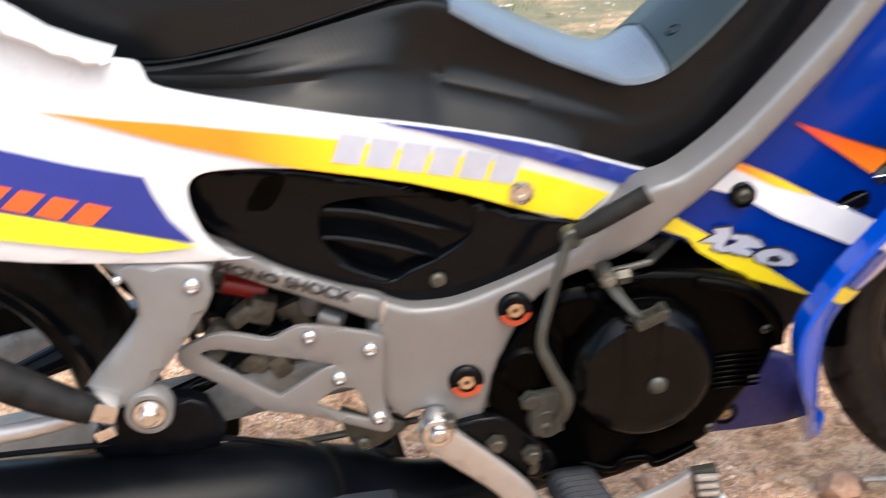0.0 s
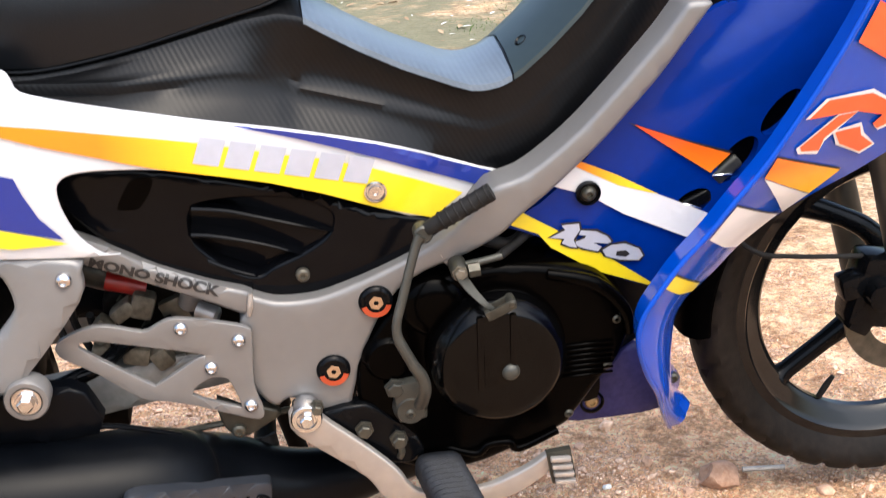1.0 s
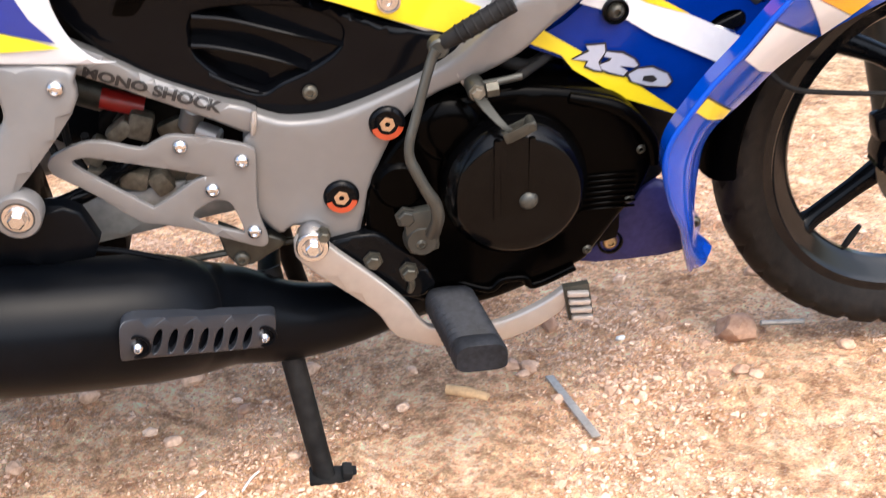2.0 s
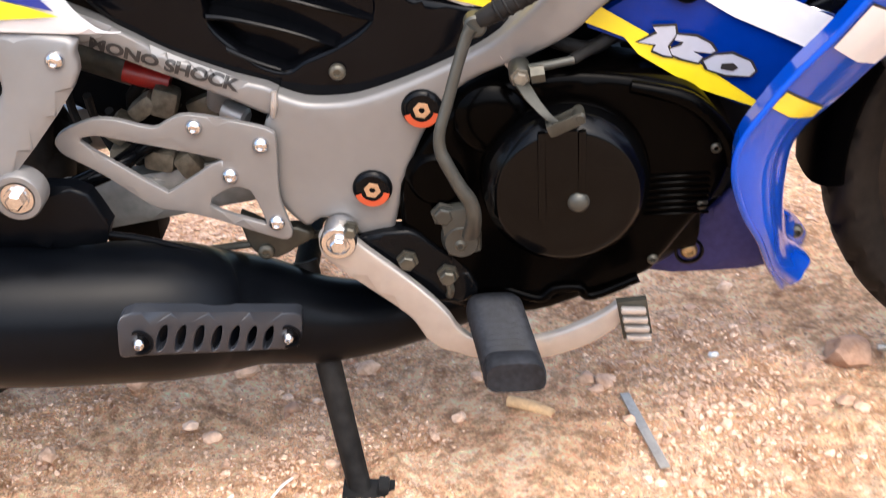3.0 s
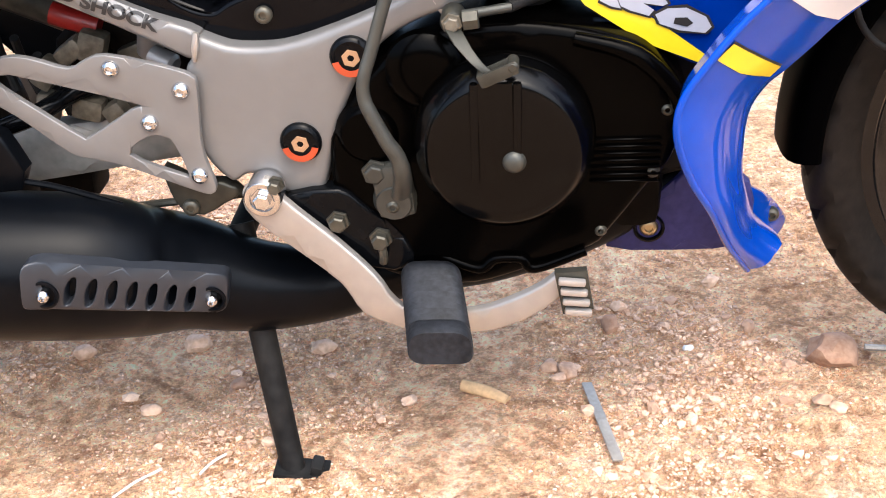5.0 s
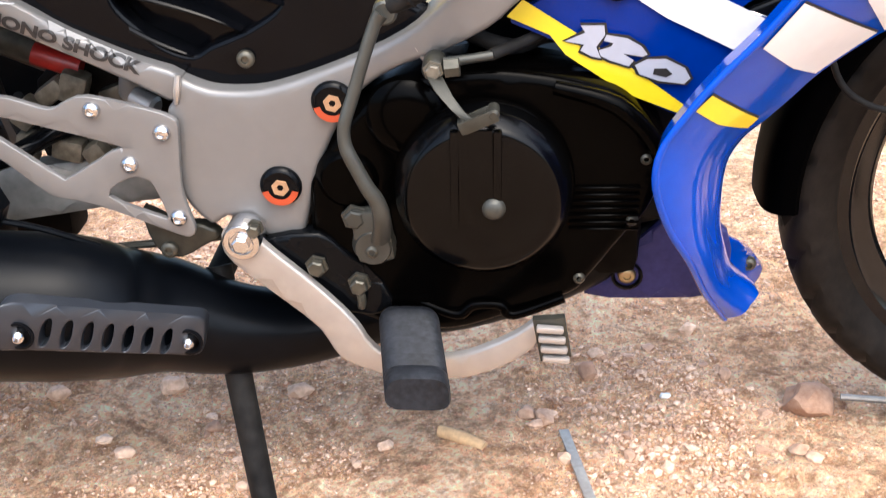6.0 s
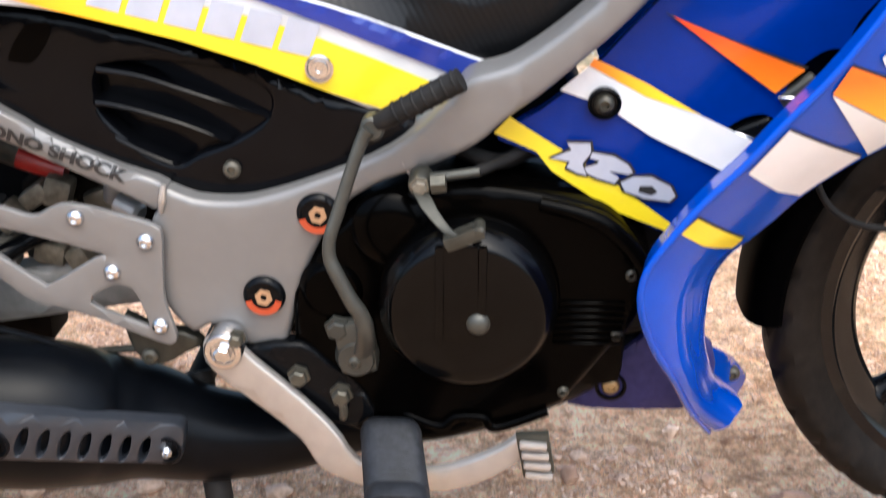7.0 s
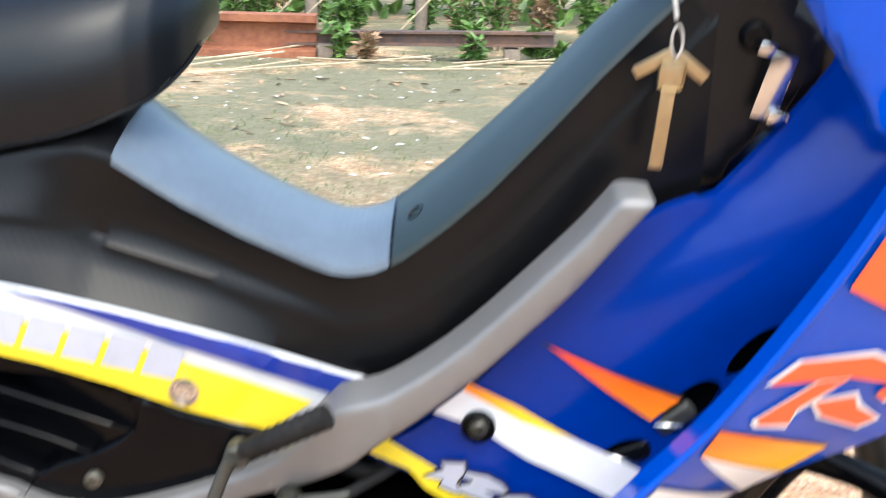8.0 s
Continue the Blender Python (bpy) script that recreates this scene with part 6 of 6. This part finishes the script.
def scatter_leaves(name, label, material, count, where, size, seed, lie=0.9):
    rng = random.Random(seed)
    verts, faces = [], []
    for _ in range(count):
        x, y, z, n = where(rng)
        s = size * rng.uniform(0.5, 1.5)
        a, tilt = rng.uniform(0, 6.28), rng.uniform(-1, 1) * (1 - lie) * 1.5
        e = Matrix.Translation((x, y, z)) @ Euler((tilt, rng.uniform(-1, 1) * (1 - lie) * 1.5, a)).to_matrix().to_4x4()
        k = len(verts)
        w = rng.uniform(0.25, 0.45)
        for px, py, pz in ((-1, 0, 0), (-0.3, w, 0.12), (0.45, w * 0.8, 0.14), (1, 0, 0.02), (0.45, -w * 0.8, 0.14), (-0.3, -w, 0.12), (0.05, 0, 0.0)):
            verts.append(e @ Vector((px * s, py * s, pz * s)))
        faces += [(k, k + 1, k + 6), (k + 1, k + 2, k + 6), (k + 2, k + 3, k + 6), (k + 3, k + 4, k + 6), (k + 4, k + 5, k + 6), (k + 5, k, k + 6)]
    me = bpy.data.meshes.new(name)
    me.from_pydata(verts, [], faces)
    me.materials.append(material)
    return tagged(new(name, me), label, name.replace("_", " "), kind="stuff")


def litter_place(rng):
    x, y = rng.uniform(-2.6, 3.2), rng.uniform(1.6, 6.5)
    return x, y, height_at(x, y) + 0.008, 0


scatter_leaves("dry_leaves", "dry brown leaves scattered over the yard", DRY_LEAF, 560, litter_place, 0.028, 3, 0.85)
scatter_leaves("pale_litter", "pale bleached chips and leaf bits on the yard", PALE, 420, litter_place, 0.017, 5, 0.9)


def grass():
    rng = random.Random(8)
    verts, faces = [], []
    for _ in range(24000):
        x, y = rng.uniform(-2.8, 3.4), rng.uniform(2.2, 6.8)
        c = noise.noise((x * 1.3 + 5, y * 1.3, 2.2)) + 0.5 * noise.noise((x * 5, y * 5, 7.0))
        if c < rng.uniform(-0.1, 0.45):
            continue
        h, a, b = rng.uniform(0.004, 0.014) * (1 + 1.5 * (rng.random() < 0.04)), rng.uniform(0, 6.28), rng.uniform(0, 6.28)
        k, z = len(verts), height_at(x, y)
        dx, dy = 0.0025 * math.cos(a), 0.0025 * math.sin(a)
        lx, ly = h * 0.6 * math.cos(b), h * 0.6 * math.sin(b)
        verts += [(x - dx, y - dy, z - 0.002), (x + dx, y + dy, z - 0.002), (x + lx * 0.4, y + ly * 0.4, z + h * 0.7), (x + lx, y + ly, z + h)]
        faces += [(k, k + 1, k + 2), (k, k + 2, k + 3)]
    me = bpy.data.meshes.new("grass")
    me.from_pydata(verts, [], faces)
    me.materials.append(LEAF)
    tagged(new("grass", me), "short sparse green grass on the yard", "grass", kind="stuff")


grass()


def weed(x, y, tall, seed):
    rng = random.Random(seed)
    stems = []
    for _ in range(rng.randint(4, 7)):
        a, lean = rng.uniform(0, 6.28), rng.uniform(0.1, 0.5)
        h = tall * rng.uniform(0.6, 1.0)
        pts = [Vector((0.02 * math.cos(a), 0.02 * math.sin(a), -0.01)), Vector((lean * h * 0.3 * math.cos(a), lean * h * 0.3 * math.sin(a), h * 0.5)), Vector((lean * h * math.cos(a), lean * h * math.sin(a), h))]
        stems.append(pts)
    stuff = DRY if seed % 3 == 0 else LEAF
    root = part("weed", tube(stems[0], [0.006, 0.005, 0.002], 6, 3), stuff)
    for pts in stems[1:]:
        part("stem", tube(pts, [0.006, 0.005, 0.002], 6, 3), stuff, root)
    verts, faces = [], []
    for pts in stems:
        for _ in range(int(40 * tall) + 12):
            u = rng.uniform(0.15, 1.0)
            c = pts[0].lerp(pts[1], u * 2) if u < 0.5 else pts[1].lerp(pts[2], u * 2 - 1)
            s = rng.uniform(0.03, 0.075)
            e = Matrix.Translation(c) @ Euler((rng.uniform(-0.9, 0.9), rng.uniform(-0.9, 0.5), rng.uniform(0, 6.28))).to_matrix().to_4x4()
            k = len(verts)
            for px, py, pz in ((0, 0, 0), (0.45, 0.28, 0.08), (1.0, 0.2, 0.03), (1.5, 0, -0.15), (1.0, -0.2, 0.03), (0.45, -0.28, 0.08)):
                verts.append(e @ Vector((px * s, py * s, pz * s)))
            faces += [(k, k + 1, k + 2), (k, k + 2, k + 3), (k, k + 3, k + 4), (k, k + 4, k + 5)]
    me = bpy.data.meshes.new("foliage")
    me.from_pydata(verts, [], faces)
    me.materials.append(DRY_LEAF if seed % 5 == 0 else LEAF)
    leaves = new("foliage", me)
    leaves.parent = root
    root.matrix_basis = pose(x, y, 0.0, 0, 0, seed * 40)
    tagged(root, "leafy green weed growing along the yard edge", "weed", "weeds at the yard edge")


rng = random.Random(12)
for i in range(46):
    weed(rng.uniform(-3.2, 3.6), rng.uniform(6.7, 8.2), rng.uniform(0.25, 0.9), i + 1)
for i in range(10):
    weed(rng.uniform(-1.6, 1.8), rng.uniform(6.05, 6.6), rng.uniform(0.10, 0.26), i + 101)
for i, x in enumerate((-1.3, -0.55, 0.02, 0.95, 1.1, 1.9)):
    post = part("post", tube([(0, 0, -0.2), (0.01, 0, 0.5), (0.0, 0.01, 1.1 + 0.1 * (i % 3))], [0.045, 0.04, 0.038], 10), WOOD)
    post.matrix_basis = pose(x * 1.3, 7.2 + 0.1 * (i % 2), 0)
    tagged(post, "weathered grey wooden fence post", "post", "fence posts")
for i in range(40):
    x, y = rng.uniform(-2.0, 2.8), rng.uniform(5.4, 6.9)
    n = rng.uniform(0.12, 0.4)
    stalk = part("stalk", tube([(-n, 0, 0), (0, 0.02, 0.02), (n, 0, 0.05)], 0.006, 6), DRY)
    stalk.matrix_basis = pose(x, y, 0.012 + max(0.0, y - 6.2) * rng.uniform(0, 0.2), 0, rng.uniform(-50, 20) * (y > 6.2), rng.uniform(-60, 60))
    tagged(stalk, "pale dry stalk lying among weeds", "stalk", "dry stalks")


def hedge():
    rng = random.Random(21)

    def place(r):
        x = r.uniform(-10, 11)
        y = r.uniform(8.4, 10.2)
        return x, y, r.uniform(0.0, 1.3 + 0.3 * noise.noise((x * 0.7, 0, 0))), 0

    scatter_leaves("hedge", "dense dark green undergrowth behind the yard", LEAF, 9000, place, 0.10, 22, 0.0)


hedge()


# ---- plain unseen wall added behind the viewer to block sky and darken reflections ----
added_wall = part("wall_unseen", block((14.0, 0.15, 1.6), pose(0.3, -8.0, 0.8), 0.01), ADDED_WALL)
tagged(added_wall, "plain dark wall, added unseen behind the viewer", "wall", kind="structure")
